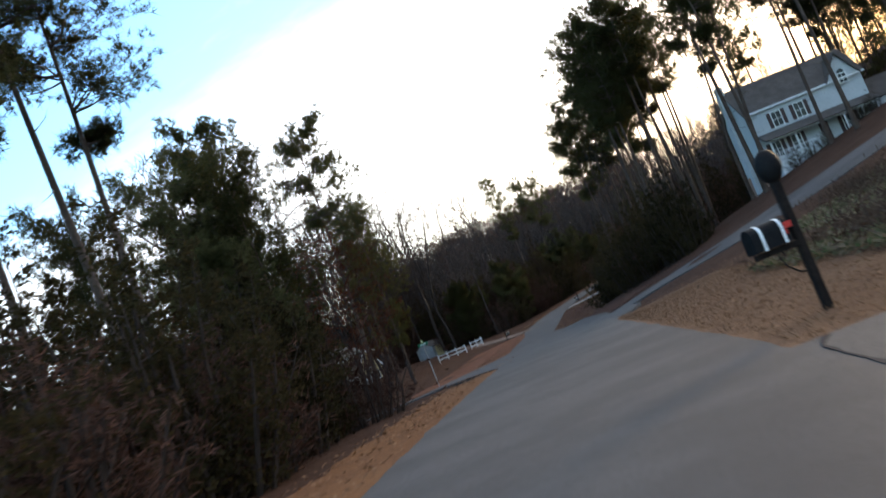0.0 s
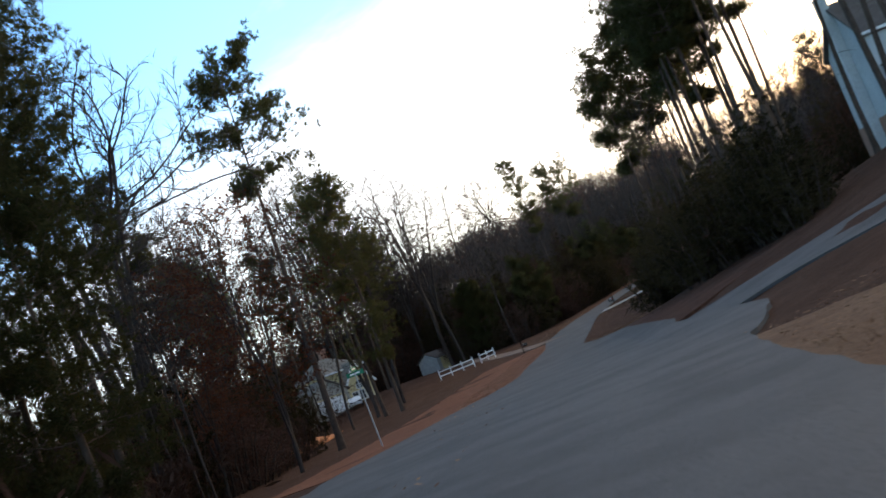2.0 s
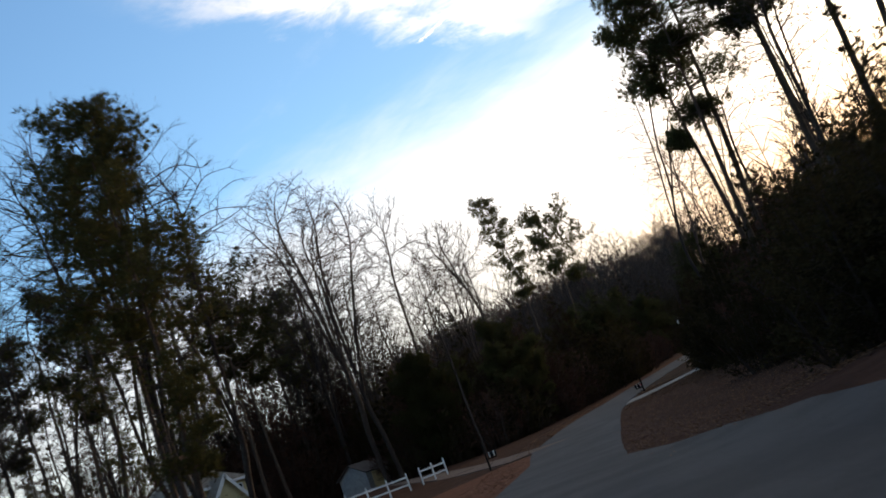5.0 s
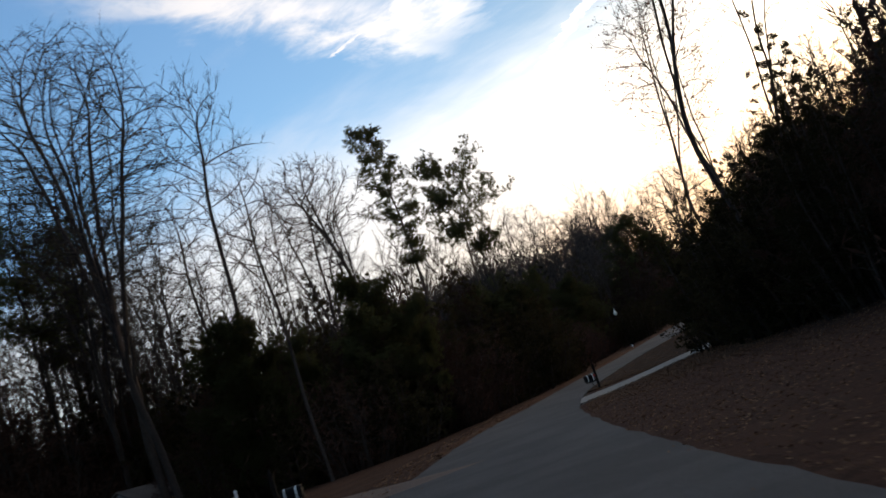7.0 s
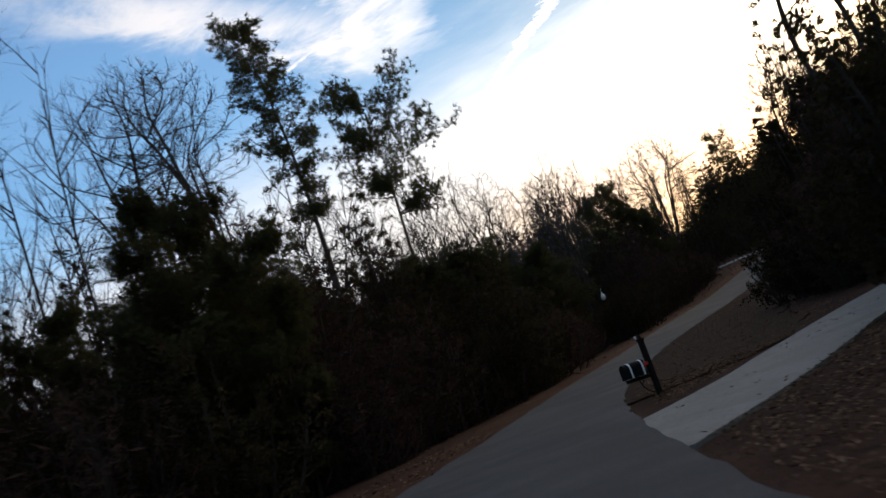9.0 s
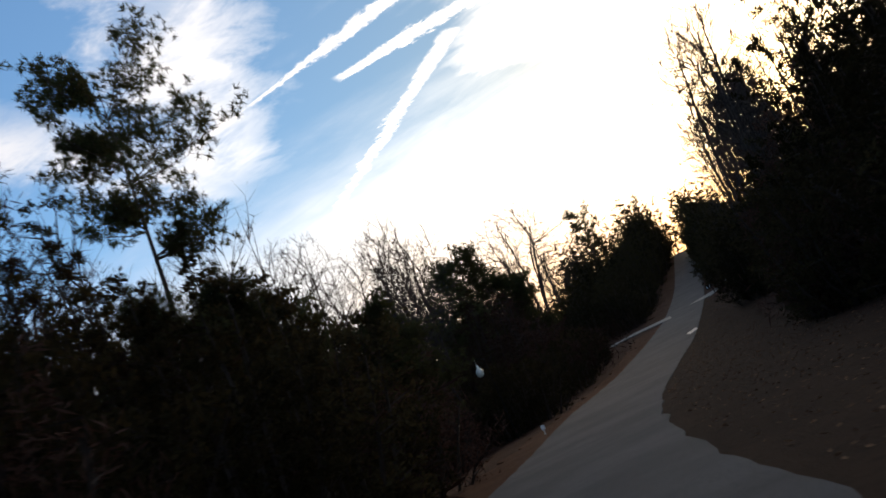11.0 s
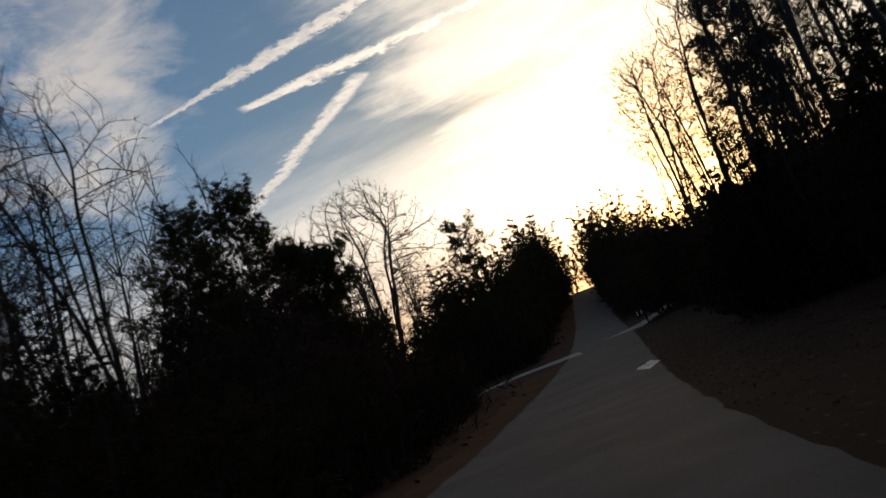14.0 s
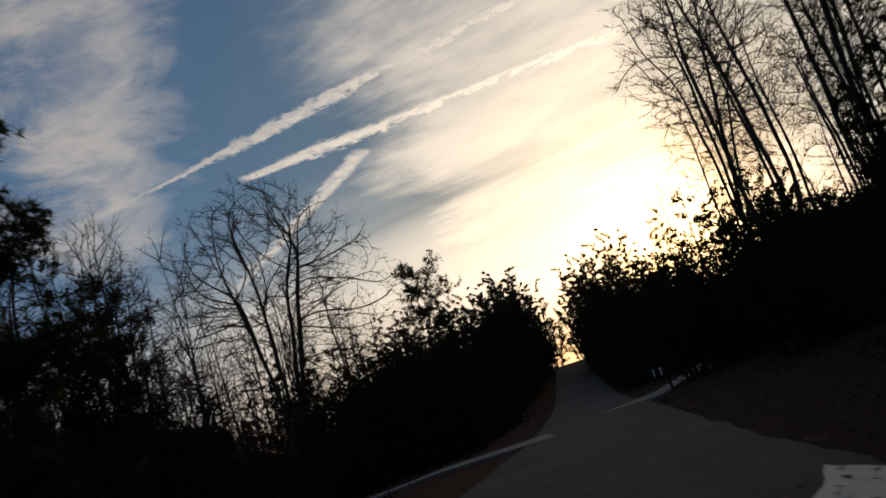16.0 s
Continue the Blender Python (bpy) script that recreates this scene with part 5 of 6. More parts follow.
TREES_RIGHT = [
    ("pine_c", 109, 27, 0.95), ("pine_a", 100, 31, 0.9), ("pine_b", 112, 25.5, 0.95), ("pine_c", 124, 42, 0.9), ("pine_a", 130, 34, 0.9), ("pine_b", 134, 44, 0.9), ("pine_c", 126, 50, 0.9), ("pine_e", 112, 20, 1.0), ("pine_a", 118, 17, 1.0), ("pine_e", 122, 22, 1.05), ("pine_c", 127, 18, 1.0), ("pine_e", 131, 24, 1.0), ("pine_mid", 121, 49, 0.9), ("pine_mid", 129, 46, 0.95), ("pine_mid", 113, 51, 0.85), ("pine_mid", 134, 53, 0.9), ("pine_b", 136, 19, 1.0), ("pine_c", 140, 25, 1.0), ("pine_b", 146, 21, 1.0),
    ("pine_a", 150, 16, 1.0), ("pine_c", 104, 25, 1.0), ("pine_b", 96, 24, 1.0), ("bare_b", 142, 15, 0.9), ("pine_b", 90, 30, 1.0), ("pine_c", 130, 40, 1.0), ("pine_a", 142, 44, 1.0),
    ("oak_thin", 186.5, 10.8, 1.08), ("oak_thin", 209, 10.6, 0.95), ("oak_thin", 212, 12.0, 0.9), ("pine_e", 116, 18.5, 1.0), ("pine_e", 121, 15.8, 0.95), ("pine_e", 125, 20, 1.0), ("pine_e", 129, 16.5, 1.0), ("pine_e", 134, 21.5, 1.0), ("pine_e", 138, 17, 0.95), ("pine_e", 144, 17.5, 1.0), ("pine_e", 148, 24, 1.0), ("pine_e", 154, 17, 0.95), ("pine_b", 166, 13, 1.0), ("pine_c", 162, 13.5, 1.0), ("pine_b", 158, 12.5, 1.0), ("bare_b", 170, 15, 0.9), ("oak_thin", 160, 17, 0.9), ("oak_thin", 192, 15, 0.8),
    ("bare_b", 262, 10, 0.8), ("bare_b", 268, 11, 0.9), ("bare_b", 273, 9, 0.9), ("bare_d", 279, 12, 1.0), ("bare_b", 284, 10, 0.95), ("bare_d", 290, 9, 0.9), ("bare_b", 296, 13, 0.9), ("bare_d", 258, 9.5, 1.0), ("bare_d", 266, 10.5, 1.0), ("bare_d", 275, 11.5, 0.95), ("bare_d", 287, 11.5, 0.95),
    ("bare_b", 326, 9.6, 0.85), ("bare_b", 330, 11, 0.9), ("bare_a", 334, 10, 0.78), ("bare_b", 320, 12, 0.85), ("bare_d", 323, 10, 0.85), ("bare_b", 338, 12, 0.8), ("bare_d", 316, 10.5, 0.9), ("bare_d", 342, 11, 0.7), ("ever_d", 446, 4.2, 1.0), ("ever_d", 432, 5.0, 0.9), ("ever_d", 418, 5.4, 0.85), ("ever_c", 404, 4.8, 1.1), ("ever_c", 394, 4.6, 1.1), ("pine_mid", 312, 13.5, 0.7), ("pine_mid", 308.5, 16.5, 0.75), ("ever_c", 311, 10.5, 0.9), ("ever_c", 308, 13.5, 1.0), ("bare_d", 350, 8.5, 0.72), ("bare_d", 356, 8, 0.65)]
for key, s, n, size in TREES_LEFT + TREES_RIGHT:
    plant(key, s, n, rng.uniform(0, 6.3), size, (rng.uniform(-2, 2), rng.uniform(-2, 2)))


def clear(s, n):
    """Whether a spot is off the roads, drives, lawns and houses."""
    p = at(s, n)
    q = at(117, 34.0)
    if (p - q).length < 13 or (p - Vector((-14, 199, p.z))).length < 15 or (p - Vector((2.5, 211, p.z))).length < 5:
        return False
    if n > 0:
        if 56 < s < 92 and n < 70 and abs(s - (76 - n * 0.42)) < 9:
            return False
        if 2 < s < 14:
            return False
        if 186 < s < 236 and abs(n - (1.2 + (s - 187) * 0.46)) < 3.6:
            return False
        if 327 < s < 372 and abs(n - (1.8 + (s - 329) * 0.33)) < 2.6:
            return False
        if s < 118 and n < 46 and not 92 < s:
            return n > 16 and s < 20
        if 92 < s < 116 and 19 < n < 46:
            return False
    else:
        if abs(s - (65 + n * 0.62)) < 7.5 and n > -60:
            return False
        if 160 < s < 200 and abs(n + 3 + (s - 162) * 0.62) < 4:
            return False
        if 238 < s < 260 and n > -9.6:
            return False
        if 84 < s < 198 and n > -17 - 0.22 * (s - 100):
            return False
        if 135 < s < 175 and n > -26:
            return False
        if 319 < s < 334 and abs(s - 325) < 4:
            return False
    return True


def scatter(count, s0, s1, n0, n1, keys, lo=0.8, hi=1.15, stretch=(0.9, 1.15)):
    made = 0
    for _ in range(count * 4):
        if made >= count:
            break
        s, n = rng.uniform(s0, s1), rng.uniform(n0, n1)
        if not clear(s, n):
            continue
        plant(rng.choice(keys), s, n, rng.uniform(0, 6.3), rng.uniform(lo, hi), (rng.uniform(-3, 3), rng.uniform(-3, 3)), stretch=rng.uniform(*stretch))
        made += 1


# low side of the road
scatter(14, 12, 34, -8.5, -18, ["brush", "ever_b", "brush"], 0.8, 1.1)
scatter(18, 14, 46, -8.5, -24, ["ever_a", "ever_b", "brush", "ever_a"])
scatter(10, 20, 60, -24, -45, ["ever_c", "pine_low", "bare_b"])
scatter(12, 84, 112, -17, -34, ["brush", "bare_d", "ever_b", "bare_d"])
scatter(16, 176, 200, -31, -50, ["bare_b", "pine_b", "ever_b", "bare_b", "brush"])
scatter(32, 198, 240, -9.5, -23, ["pine_low2", "ever_a", "pine_low2", "pine_low2"], 0.55, 0.82)
scatter(30, 190, 258, -7, -15, ["brush", "brush", "ever_b", "ever_a", "brush"])
scatter(18, 194, 236, -12, -26, ["ever_a", "brush", "pine_low2", "ever_a"], 0.7, 0.95)
scatter(14, 196, 240, -30, -55, ["bare_b", "bare_a"], 0.85, 1.1)
scatter(20, 168, 226, -36, -62, ["bare_b", "bare_a", "bare_b", "pine_b"], 1.0, 1.35)
scatter(8, 250, 262, -7.5, -13, ["ever_b", "ever_a", "brush"], 0.8, 1.0)
scatter(9, 262, 292, -7.2, -10.5, ["ever_b", "brush", "ever_b"], 0.7, 0.9)
scatter(13, 292, 322, -7.5, -14, ["ever_b", "ever_b", "brush", "ever_b"], 0.75, 0.95)
scatter(9, 240, 258, -11, -22, ["pine_low2", "ever_a", "pine_low2"], 0.7, 0.95)
scatter(12, 262, 325, -20, -40, ["bare_b", "bare_d", "bare_a"], 0.75, 1.0)
scatter(16, 332, 372, -6, -16, ["ever_a", "ever_b", "ever_a"], 0.85, 1.1)
scatter(12, 372, 400, -5.5, -14, ["ever_d", "ever_c"], 0.65, 0.85)
scatter(16, 396, 446, -4.5, -20, ["ever_d"], 0.85, 1.1)
scatter(8, 372, 440, -18, -36, ["bare_b", "bare_d", "ever_c"], 0.6, 0.8)
scatter(26, 176, 236, -7, -22, ["brush", "ever_b", "brush"], 0.9, 1.3)
scatter(16, 150, 182, -34, -56, ["brush", "ever_a", "brush", "ever_c"], 1.0, 1.4)
# high side of the road
scatter(26, 94, 150, 10, 17, ["ever_a", "ever_b", "ever_a"], 0.85, 1.15)
scatter(14, 148, 190, 9.5, 18, ["ever_b", "brush", "ever_b", "ever_a"], 0.8, 1.0)
scatter(18, 100, 182, 18, 40, ["ever_a", "ever_b", "bare_d", "brush"], 0.7, 0.95)
scatter(22, 172, 196, 9, 18, ["ever_a", "ever_b", "ever_a"], 0.9, 1.1)
scatter(6, 206, 224, 9.5, 11.5, ["ever_b", "brush"], 0.75, 0.9)
scatter(14, 222, 244, 7.5, 11, ["ever_b", "ever_b", "brush"], 0.85, 1.1)
scatter(16, 190, 240, 11, 17, ["ever_b", "brush", "ever_a"], 0.8, 1.05)
scatter(22, 190, 255, 15, 30, ["ever_a", "brush", "ever_a"], 0.85, 1.1)
scatter(16, 180, 255, 20, 45, ["bare_b", "bare_d", "pine_b"], 0.7, 0.95)
scatter(20, 238, 285, 9.5, 13, ["ever_b", "ever_a", "brush"], 0.8, 1.0)
scatter(16, 285, 326, 7.5, 11.5, ["ever_a", "ever_b", "ever_a"], 0.75, 0.95)
scatter(14, 236, 262, 13.5, 20, ["ever_c", "ever_a"], 0.9, 1.15)
scatter(18, 250, 312, 9, 24, ["bare_b", "bare_d", "bare_b"], 0.7, 1.0)
scatter(14, 326, 358, 6, 14, ["ever_b", "ever_a", "ever_b"], 0.9, 1.1)
scatter(14, 358, 384, 4.2, 10, ["ever_c", "ever_a"], 0.85, 1.0)
scatter(18, 384, 446, 3.6, 14, ["ever_d", "ever_c"], 0.8, 1.0)
scatter(8, 14, 58, 18, 40, ["bare_d", "brush"], 0.7, 1.0)
for x in (-4.5, -2.8, -1.2, 3.0, 4.6):
    q = at(117, 34.0)
    p = Vector((q.x + x, q.y - 6.7, 0))
    s, n, z = road_coords(p.x, p.y)
    plant("box", s, n, rng.uniform(0, 6), rng.uniform(0.8, 1.1))


def far_woods(name, spots, label, seed, tall=(12, 19)):
    """Leafless woods far off: many thin stems with twigs, in one mesh."""
    r = random.Random(seed)
    wood = Soup()
    for s, n in spots:
        p = at(s, n)
        h = r.uniform(*tall)
        d = Vector((r.uniform(-0.06, 0.06), r.uniform(-0.06, 0.06), 1))
        pts = bend(r, p - Vector((0, 0, 0.4)), d, h, 4, 0.05)
        wood.tube(pts, [0.17, 0.13, 0.09, 0.05, 0.015], 4)
        for _ in range(15):
            u = r.uniform(0.25, 0.98)
            i0 = min(int(u * 4), 3)
            q = pts[i0].lerp(pts[i0 + 1], u * 4 - i0)
            a = r.uniform(0, 6.3)
            w = Vector((math.cos(a) * 0.7, math.sin(a) * 0.7, r.uniform(0.5, 1.1)))
            limb = bend(r, q, w, h * 0.24 * (1.2 - 0.7 * u), 2, 0.15, 0.1)
            wood.tube(limb, [0.05, 0.03, 0.008], 3)
            for _ in range(8):
                e = limb[r.randint(0, 1)].lerp(limb[2], r.random())
                t = (w.normalized() + some(r) * 0.7).normalized()
                wood.blade(e, t, t.orthogonal().normalized(), r.uniform(0.7, 1.8), 0.026)
    ob = new(name, wood.mesh(name, BARK))
    return tagged(ob, label, "woods", kind="stuff")


def undergrowth(name, spots, label, seed, mat, height=2.6, each=120, wide=1.5, coarse=1.0):
    r = random.Random(seed)
    soup = Soup()
    for s, n in spots:
        p = at(s, n)
        h = height * r.uniform(0.6, 1.4)
        for _ in range(each):
            q = p + Vector((r.gauss(0, wide), r.gauss(0, wide), h * r.random() ** 0.8))
            w = (some(r) + Vector((0, 0, 0.6))).normalized()
            soup.leaf(q, w, w.cross(some(r)).normalized(), coarse * r.uniform(0.3, 0.9), coarse * r.uniform(0.02, 0.06))
    ob = new(name, soup.mesh(name, mat))
    return tagged(ob, label, "undergrowth", kind="stuff")


r8 = random.Random(8)
spots = [(r8.uniform(60, 430), -r8.uniform(34, 110)) for _ in range(380)] + [(r8.uniform(185, 320), -r8.uniform(20, 60)) for _ in range(220)]
far_woods("far_woods_low_side", [q for q in spots if clear(*q)], "leafless winter woods on the low side, grey-brown", 31, (16, 25))
spots = [(r8.uniform(90, 430), r8.uniform(30, 125)) for _ in range(300)] + [(r8.uniform(170, 330), r8.uniform(16, 40)) for _ in range(90)] + [(r8.uniform(-40, 150), r8.uniform(58, 130)) for _ in range(240)]
far_woods("far_woods_high_side", [q for q in spots if clear(*q)], "leafless winter woods over the hill, grey-brown", 32, (12, 20))
spots = [(r8.uniform(15, 58), -r8.uniform(8, 40)) for _ in range(70)] + [(r8.uniform(176, 330), -r8.uniform(7, 40)) for _ in range(260)] + [(r8.uniform(90, 190), -r8.uniform(30, 70)) for _ in range(140)] + [(r8.uniform(325, 430), -r8.uniform(6, 40)) for _ in range(90)]
undergrowth("undergrowth_low_side", [q for q in spots if clear(*q)], "tangled brown undergrowth in the low wood", 33, TWIG)
spots = [(r8.uniform(92, 180), r8.uniform(12, 60)) for _ in range(170)] + [(r8.uniform(180, 330), r8.uniform(9, 60)) for _ in range(260)] + [(r8.uniform(330, 430), r8.uniform(7, 40)) for _ in range(80)]
undergrowth("undergrowth_high_side", [q for q in spots if clear(*q)], "tangled brown undergrowth on the wooded bank", 34, TWIG)
spots = [(r8.uniform(60, 330), -r8.uniform(30, 100)) for _ in range(420)] + [(r8.uniform(150, 245), -r8.uniform(34, 70)) for _ in range(170)] + [(r8.uniform(180, 320), -r8.uniform(13, 44)) for _ in range(330)] + [(r8.uniform(196, 258), -r8.uniform(45, 95)) for _ in range(130)]
undergrowth("thicket_low_side", [q for q in spots if clear(*q) and not (258 < q[0] < 322 and q[1] > -75)], "tall brown thicket deep in the low wood", 35, TWIG, 5.5, 230, 2.4, 0.9)
low = [(r8.uniform(22, 112), -r8.uniform(20, 62)) for _ in range(170)]
undergrowth("briars_low_side", [q for q in low if clear(*q)], "brown briars under the young pines", 37, TWIG, 4.0, 220, 2.2, 0.8)
spots = [(r8.uniform(90, 330), r8.uniform(26, 120)) for _ in range(420)] + [(r8.uniform(-40, 150), r8.uniform(50, 125)) for _ in range(330)]
undergrowth("thicket_high_side", [q for q in spots if clear(*q)], "tall brown thicket on the wooded hill", 36, TWIG, 6.0, 200, 2.3, 0.9)


def ground_cover(name, count, s0, s1, n0, n1, mat, label, seed, size, lift=0.04, flat=0.25, category="leaves", slim=0.32):
    """Single leaves or blades lying about."""
    r = random.Random(seed)
    soup = Soup()
    for _ in range(count):
        s = r.uniform(s0, s1)
        n = r.uniform(n0, n1)
        if road_left(s) - 0.2 < n < road_right(s) + 0.1 and r.random() < 0.97:
            continue
        if 184 < s < 236 and abs(n - (1.4 + (s - 187) * 0.46)) < 1.9 and r.random() < 0.98:
            continue
        p = at(s, n, lift + 0.03 * r.random())
        a = r.uniform(0, 6.3)
        w = Vector((math.cos(a), math.sin(a), r.uniform(-flat, flat) + 0.12)).normalized()
        soup.leaf(p, w, w.cross(Vector((r.uniform(-0.4, 0.4), r.uniform(-0.4, 0.4), 1))).normalized(), size * r.uniform(0.6, 1.4), size * slim)
    ob = new(name, soup.mesh(name, mat))
    return tagged(ob, label, category, kind="stuff")


ground_cover("fallen_leaves_lawn", 5000, 12, 58, 2.2, 10, FALLEN, "dry leaves strewn over the straw lawn", 41, 0.08)
ground_cover("fallen_leaves_bank", 26000, 120, 200, 1.5, 12, FALLEN, "dry leaves strewn over the roadside", 42, 0.075)
ground_cover("fallen_leaves_drive", 12000, 174, 200, 1.6, 9, FALLEN, "dry leaves lying thick beside the concrete drive", 48, 0.075)
ground_cover("fallen_leaves_strip", 7000, 10, 205, -6, -3, FALLEN, "dry leaves along the road's edge", 43, 0.11)
ground_cover("fallen_leaves_upper", 9000, 196, 330, 1.2, 8, FALLEN, "dry leaves beside the climbing road", 44, 0.08, 0.03)
ground_cover("grass_blades", 30000, 11.6, 50, 2.1, 7.2, leafy("straw_blades", (0.24, 0.15, 0.09), (0.15, 0.085, 0.05), 0.2, 0.2), "dry straw-coloured grass blades", 45, 0.13, 0.02, 0.9, "grass", 0.05)
ground_cover("ivy_cover_upper", 7000, 34, 56, 10, 18, IVY, "ivy and dry weeds covering the upper bank", 49, 0.20, 0.06, 0.6, "ivy")
ground_cover("ivy_cover", 14000, 16, 34, 5.6, 18, IVY, "ivy and dry weeds covering the bank", 46, 0.20, 0.10, 0.8, "ivy")
r8 = random.Random(12)
undergrowth("weeds_bank", [(r8.uniform(17, 31), r8.uniform(6.6, 17)) for _ in range(95)] + [(r8.uniform(31, 56), r8.uniform(12, 18)) for _ in range(30)], "dead brown weeds and briars on the bank", 47, WEEDS, 0.6, 150, 0.8, 0.5)

# shrubs and saplings that fill the woods
rng = random.Random(19)
scatter(18, 202, 232, -24, -38, ["ever_c", "tangle"], 0.85, 1.05)
scatter(30, 196, 240, -40, -66, ["tangle", "tangle", "ever_c"], 1.5, 1.85)
scatter(20, 98, 126, -25, -46, ["ever_c", "tangle"], 0.9, 1.15)
scatter(12, 284, 302, -12, -23, ["ever_c", "tangle", "ever_c"], 0.95, 1.15)
scatter(30, 122, 200, -46, -80, ["tangle", "tangle", "ever_c"], 1.1, 1.4)
scatter(24, 203, 258, -32, -62, ["tangle", "tangle", "ever_c"], 1.1, 1.35)
scatter(16, 224, 252, 9, 19, ["ever_c", "tangle", "ever_c"], 1.05, 1.3)
scatter(12, 33, 46, -8.2, -17, ["brush", "ever_b", "brush"], 0.75, 1.0)
scatter(34, 74, 128, -21, -46, ["tangle", "tangle", "ever_c", "brush"], 0.8, 1.15)
scatter(12, 74, 96, -20, -30, ["brush", "ever_b", "brush"], 0.8, 1.1)
scatter(20, 196, 250, -60, -85, ["tangle"], 1.6, 1.9)
scatter(16, 150, 190, 12, 23, ["ever_c", "tangle"], 0.8, 1.0)
scatter(26, 198, 262, -22, -46, ["tangle", "ever_c", "tangle"], 0.85, 1.1)
scatter(30, 172, 256, 11, 27, ["tangle", "ever_c", "tangle", "ever_a"], 0.75, 1.0)
scatter(12, 112, 150, 40, 62, ["pine_a", "pine_b", "pine_e"], 0.85, 1.05)
scatter(16, 306, 340, 9, 19, ["bare_b", "tangle", "bare_d", "bare_b"], 0.6, 0.85)
scatter(26, 62, 140, -24, -44, ["tangle", "tangle", "ever_c"], 0.75, 1.05)
scatter(26, 60, 150, -44, -75, ["tangle"], 0.9, 1.25)
scatter(20, 150, 186, -44, -70, ["tangle", "tangle", "ever_c"], 1.0, 1.3)
scatter(30, 186, 250, -24, -46, ["tangle", "ever_c", "tangle"], 0.9, 1.2)
scatter(16, 200, 262, -46, -75, ["tangle"], 1.0, 1.3)
scatter(14, 262, 330, -28, -60, ["tangle", "ever_c"], 0.6, 0.85)
scatter(26, 92, 190, 24, 50, ["tangle", "ever_c", "tangle"], 0.75, 1.0)
scatter(20, 190, 330, 20, 44, ["tangle", "tangle", "ever_c"], 0.7, 0.95)
scatter(18, 285, 350, 11, 22, ["tangle", "bare_b", "bare_d", "bare_b"], 0.6, 0.85)
scatter(14, 340, 400, -18, -40, ["tangle", "ever_c"], 0.7, 0.95)
scatter(9, 247, 262, -11, -22, ["ever_a", "pine_low2", "brush"], 0.7, 0.9)
scatter(9, 282, 300, -11, -18, ["ever_a", "ever_b", "brush"], 0.75, 0.95)
scatter(12, 258, 300, -30, -55, ["ever_a", "brush", "ever_b"], 0.9, 1.2)
scatter(16, 15, 45, -9, -26, ["brush", "ever_a", "brush"], 0.9, 1.15)
scatter(8, 374, 404, -15, -26, ["ever_c", "bare_b", "ever_d"], 0.75, 0.95)
scatter(26, 203, 232, -11, -27, ["ever_c", "tangle", "ever_c"], 0.95, 1.2)
scatter(16, 252, 284, 9.5, 15, ["ever_a"], 1.0, 1.25)
scatter(12, 300, 330, -14, -24, ["ever_c", "tangle"], 1.05, 1.2)
scatter(24, 236, 284, -17, -36, ["ever_c", "tangle", "ever_c"], 1.0, 1.25)
scatter(16, 196, 224, 12, 26, ["ever_c", "tangle"], 1.1, 1.3)
scatter(18, 208, 240, -22, -40, ["ever_c", "tangle", "ever_c"], 1.15, 1.4)
scatter(18, 104, 150, 42, 66, ["pine_b", "tangle", "bare_b", "pine_e", "bare_a"], 0.9, 1.15)

r8 = random.Random(23)
spots = [(r8.uniform(374, 426), -r8.uniform(20, 40)) for _ in range(80)] + [(r8.uniform(330, 372), -r8.uniform(43, 58)) for _ in range(65)]
undergrowth("thicket_far_low_side", [q for q in spots if clear(*q)], "tall brown thicket beyond the bend", 51, TWIG, 6.0, 160, 2.4, 1.0)
spots = [(r8.uniform(340, 412), -r8.uniform(24, 50)) for _ in range(70)]
far_woods("far_woods_bend", [q for q in spots if clear(*q)], "leafless winter woods beyond the bend", 52, (18, 23))
spots = [(r8.uniform(254, 300), -r8.uniform(19, 62)) for _ in range(140)]
undergrowth("briars_by_bend", [q for q in spots if clear(*q)], "brown briars among the slender bare trees", 53, TWIG, 4.0, 160, 2.1, 0.8)

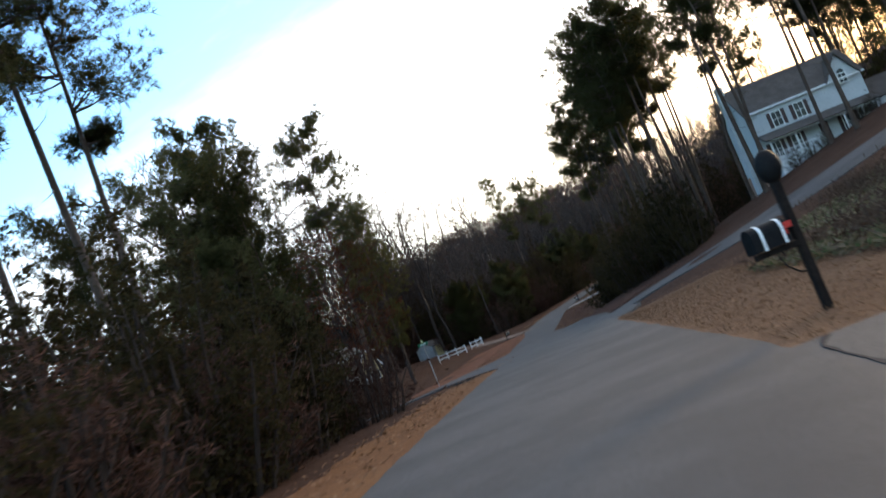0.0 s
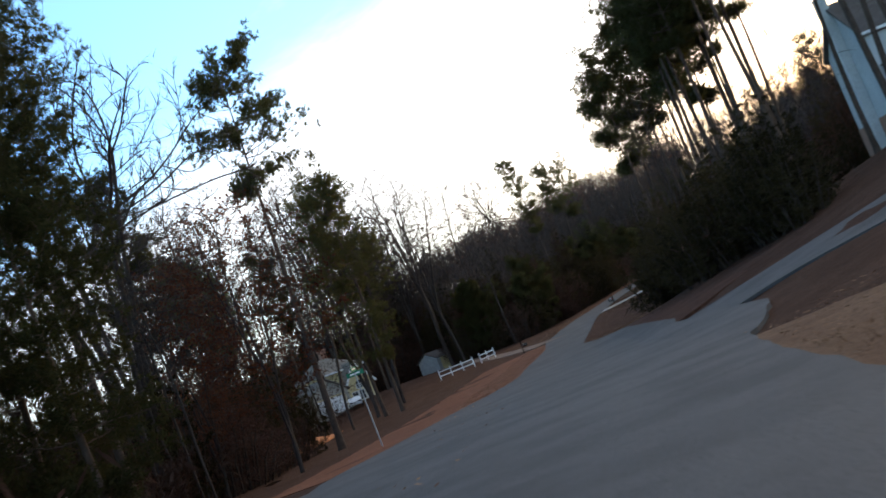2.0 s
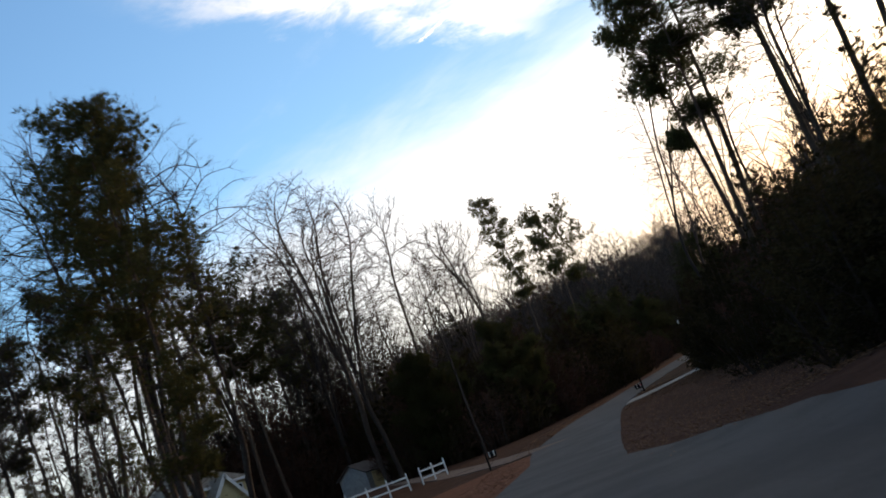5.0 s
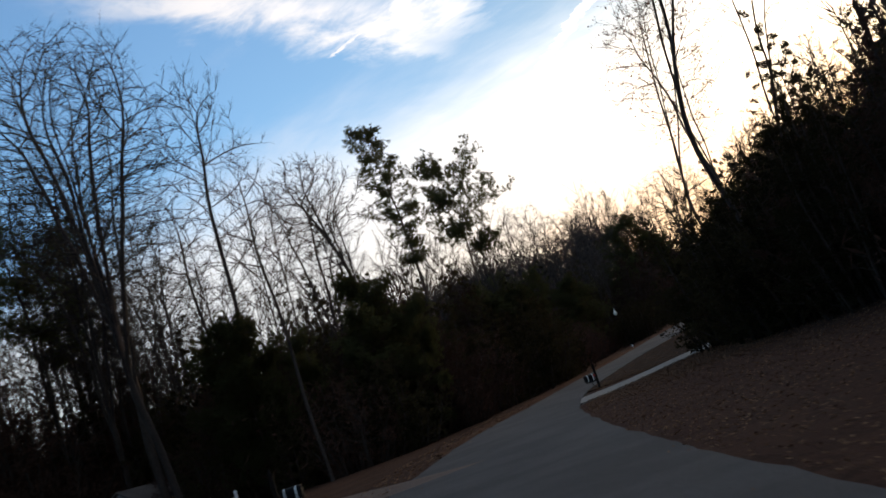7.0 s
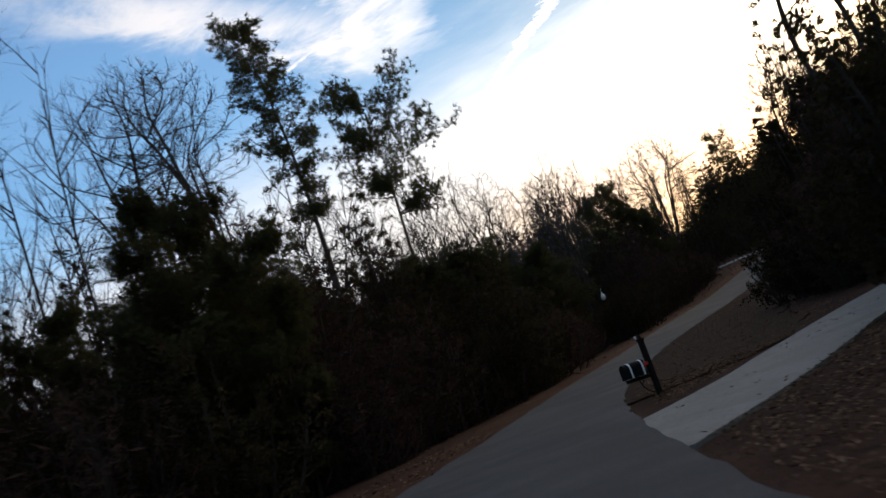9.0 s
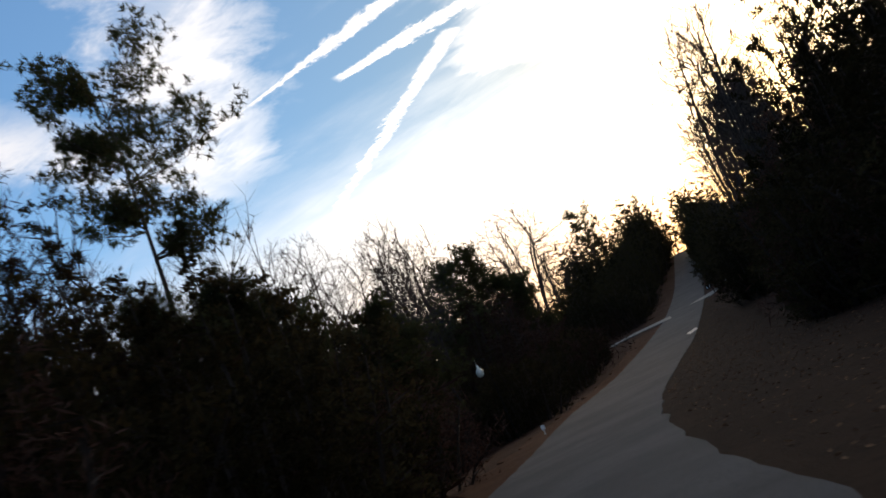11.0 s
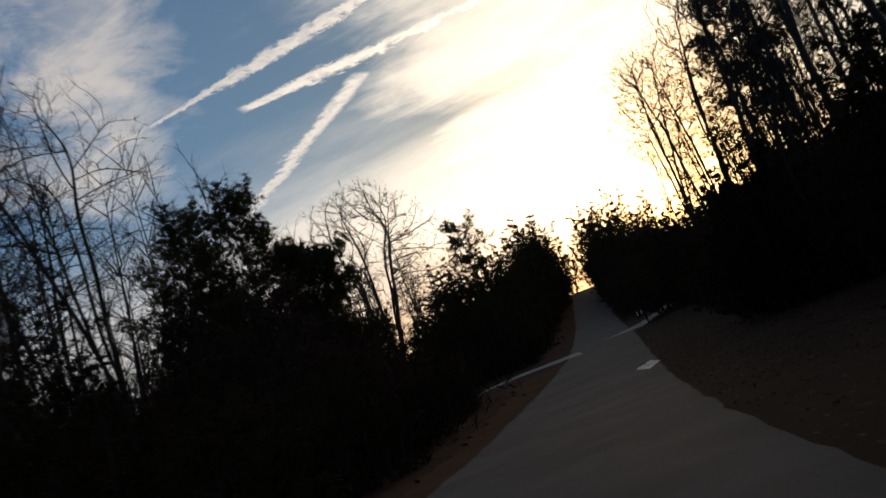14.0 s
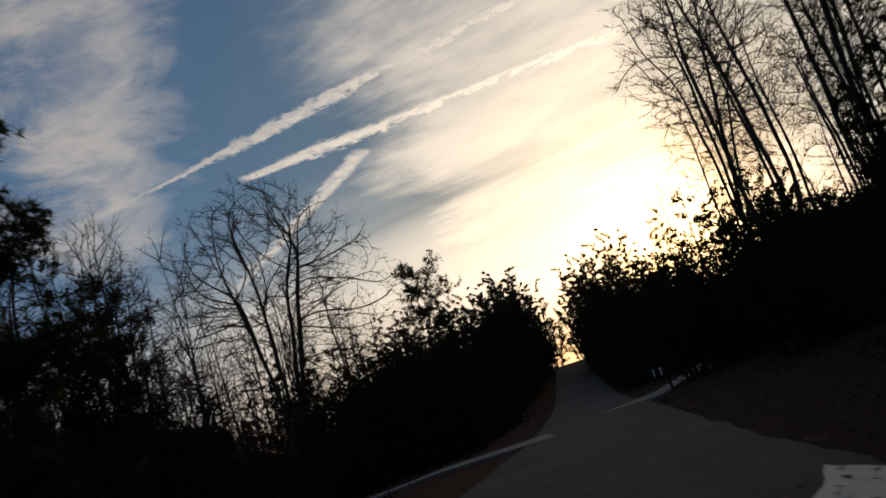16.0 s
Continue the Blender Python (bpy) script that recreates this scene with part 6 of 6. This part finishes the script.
spots = [(r8.uniform(84, 138), -r8.uniform(28, 60)) for _ in range(85)]
undergrowth("thicket_by_oaks", [q for q in spots if clear(*q)], "brown thicket behind the leaf-bearing oaks", 54, TWIG, 5.0, 260, 2.4, 0.8)
for key, s, n, size in (("pine_low", 267, -23.5, 0.9), ("pine_low2", 256, -17, 0.72), ("pine_low2", 263, -21, 0.9), ("pine_low2", 300, -23, 0.68), ("ever_a", 288, -16, 0.8), ("ever_a", 279, -12.5, 0.62), ("pine_low", 284, -32, 0.85), ("pine_low2", 275, -27, 0.85)):
    plant(key, s, n, rng.uniform(0, 6.3), size)

spots = [(r8.uniform(395, 500), -r8.uniform(62, 185)) for _ in range(420)]
undergrowth("ridge_thicket", spots[:240], "brown winter woods covering the far ridge", 56, TWIG, 13.0, 380, 3.2, 3.0)
far_woods("ridge_woods", spots[240:], "leafless grey-brown trees along the far ridge", 57, (15, 20))

spots = [(r8.uniform(286, 345), r8.uniform(12, 26)) for _ in range(75)]
undergrowth("thicket_upper_bank", [q for q in spots if clear(*q)], "brown thicket along the top of the bank", 55, TWIG, 4.5, 200, 1.9, 0.7)


def build_lid():
    """A rough pale patch of old concrete at the edge of the road."""
    r = random.Random(61)
    corners = [(287.2, 1.40), (289.9, 1.93), (292.0, 1.68), (289.6, 1.0)]
    ring = []
    for i in range(4):
        a, c = corners[i], corners[(i + 1) % 4]
        for k in range(7):
            u = k / 7
            ring.append((a[0] + (c[0] - a[0]) * u + r.uniform(-0.14, 0.14), a[1] + (c[1] - a[1]) * u + r.uniform(-0.04, 0.04)))
    bm = bmesh.new()
    base = at(290.3, 1.5)
    top = [bm.verts.new(at(s, n, 0.055) - base) for s, n in ring]
    low = [bm.verts.new(at(s, n, -0.2) - base) for s, n in ring]
    hub = bm.verts.new(at(290.3, 1.5, 0.065) - base)
    for i in range(len(ring)):
        j = (i + 1) % len(ring)
        bm.faces.new((top[i], top[j], hub))
        bm.faces.new((low[i], low[j], top[j], top[i]))
    bm.normal_update()
    bmesh.ops.recalc_face_normals(bm, faces=bm.faces)
    me = bpy.data.meshes.new("concrete_patch")
    bm.to_mesh(me)
    bm.free()
    me.materials.append(PADSTONE)
    ob = new("concrete_patch", me)
    ob.matrix_basis = Matrix.Translation(base)
    tagged(ob, "pale rough concrete patch with dark leaves at the road's edge", "concrete patch")


build_lid()
ground_cover("fallen_leaves_patch", 900, 288.6, 292, 1.1, 1.85, FALLEN, "dark leaves lying on the pale concrete patch", 50, 0.10, 0.07)
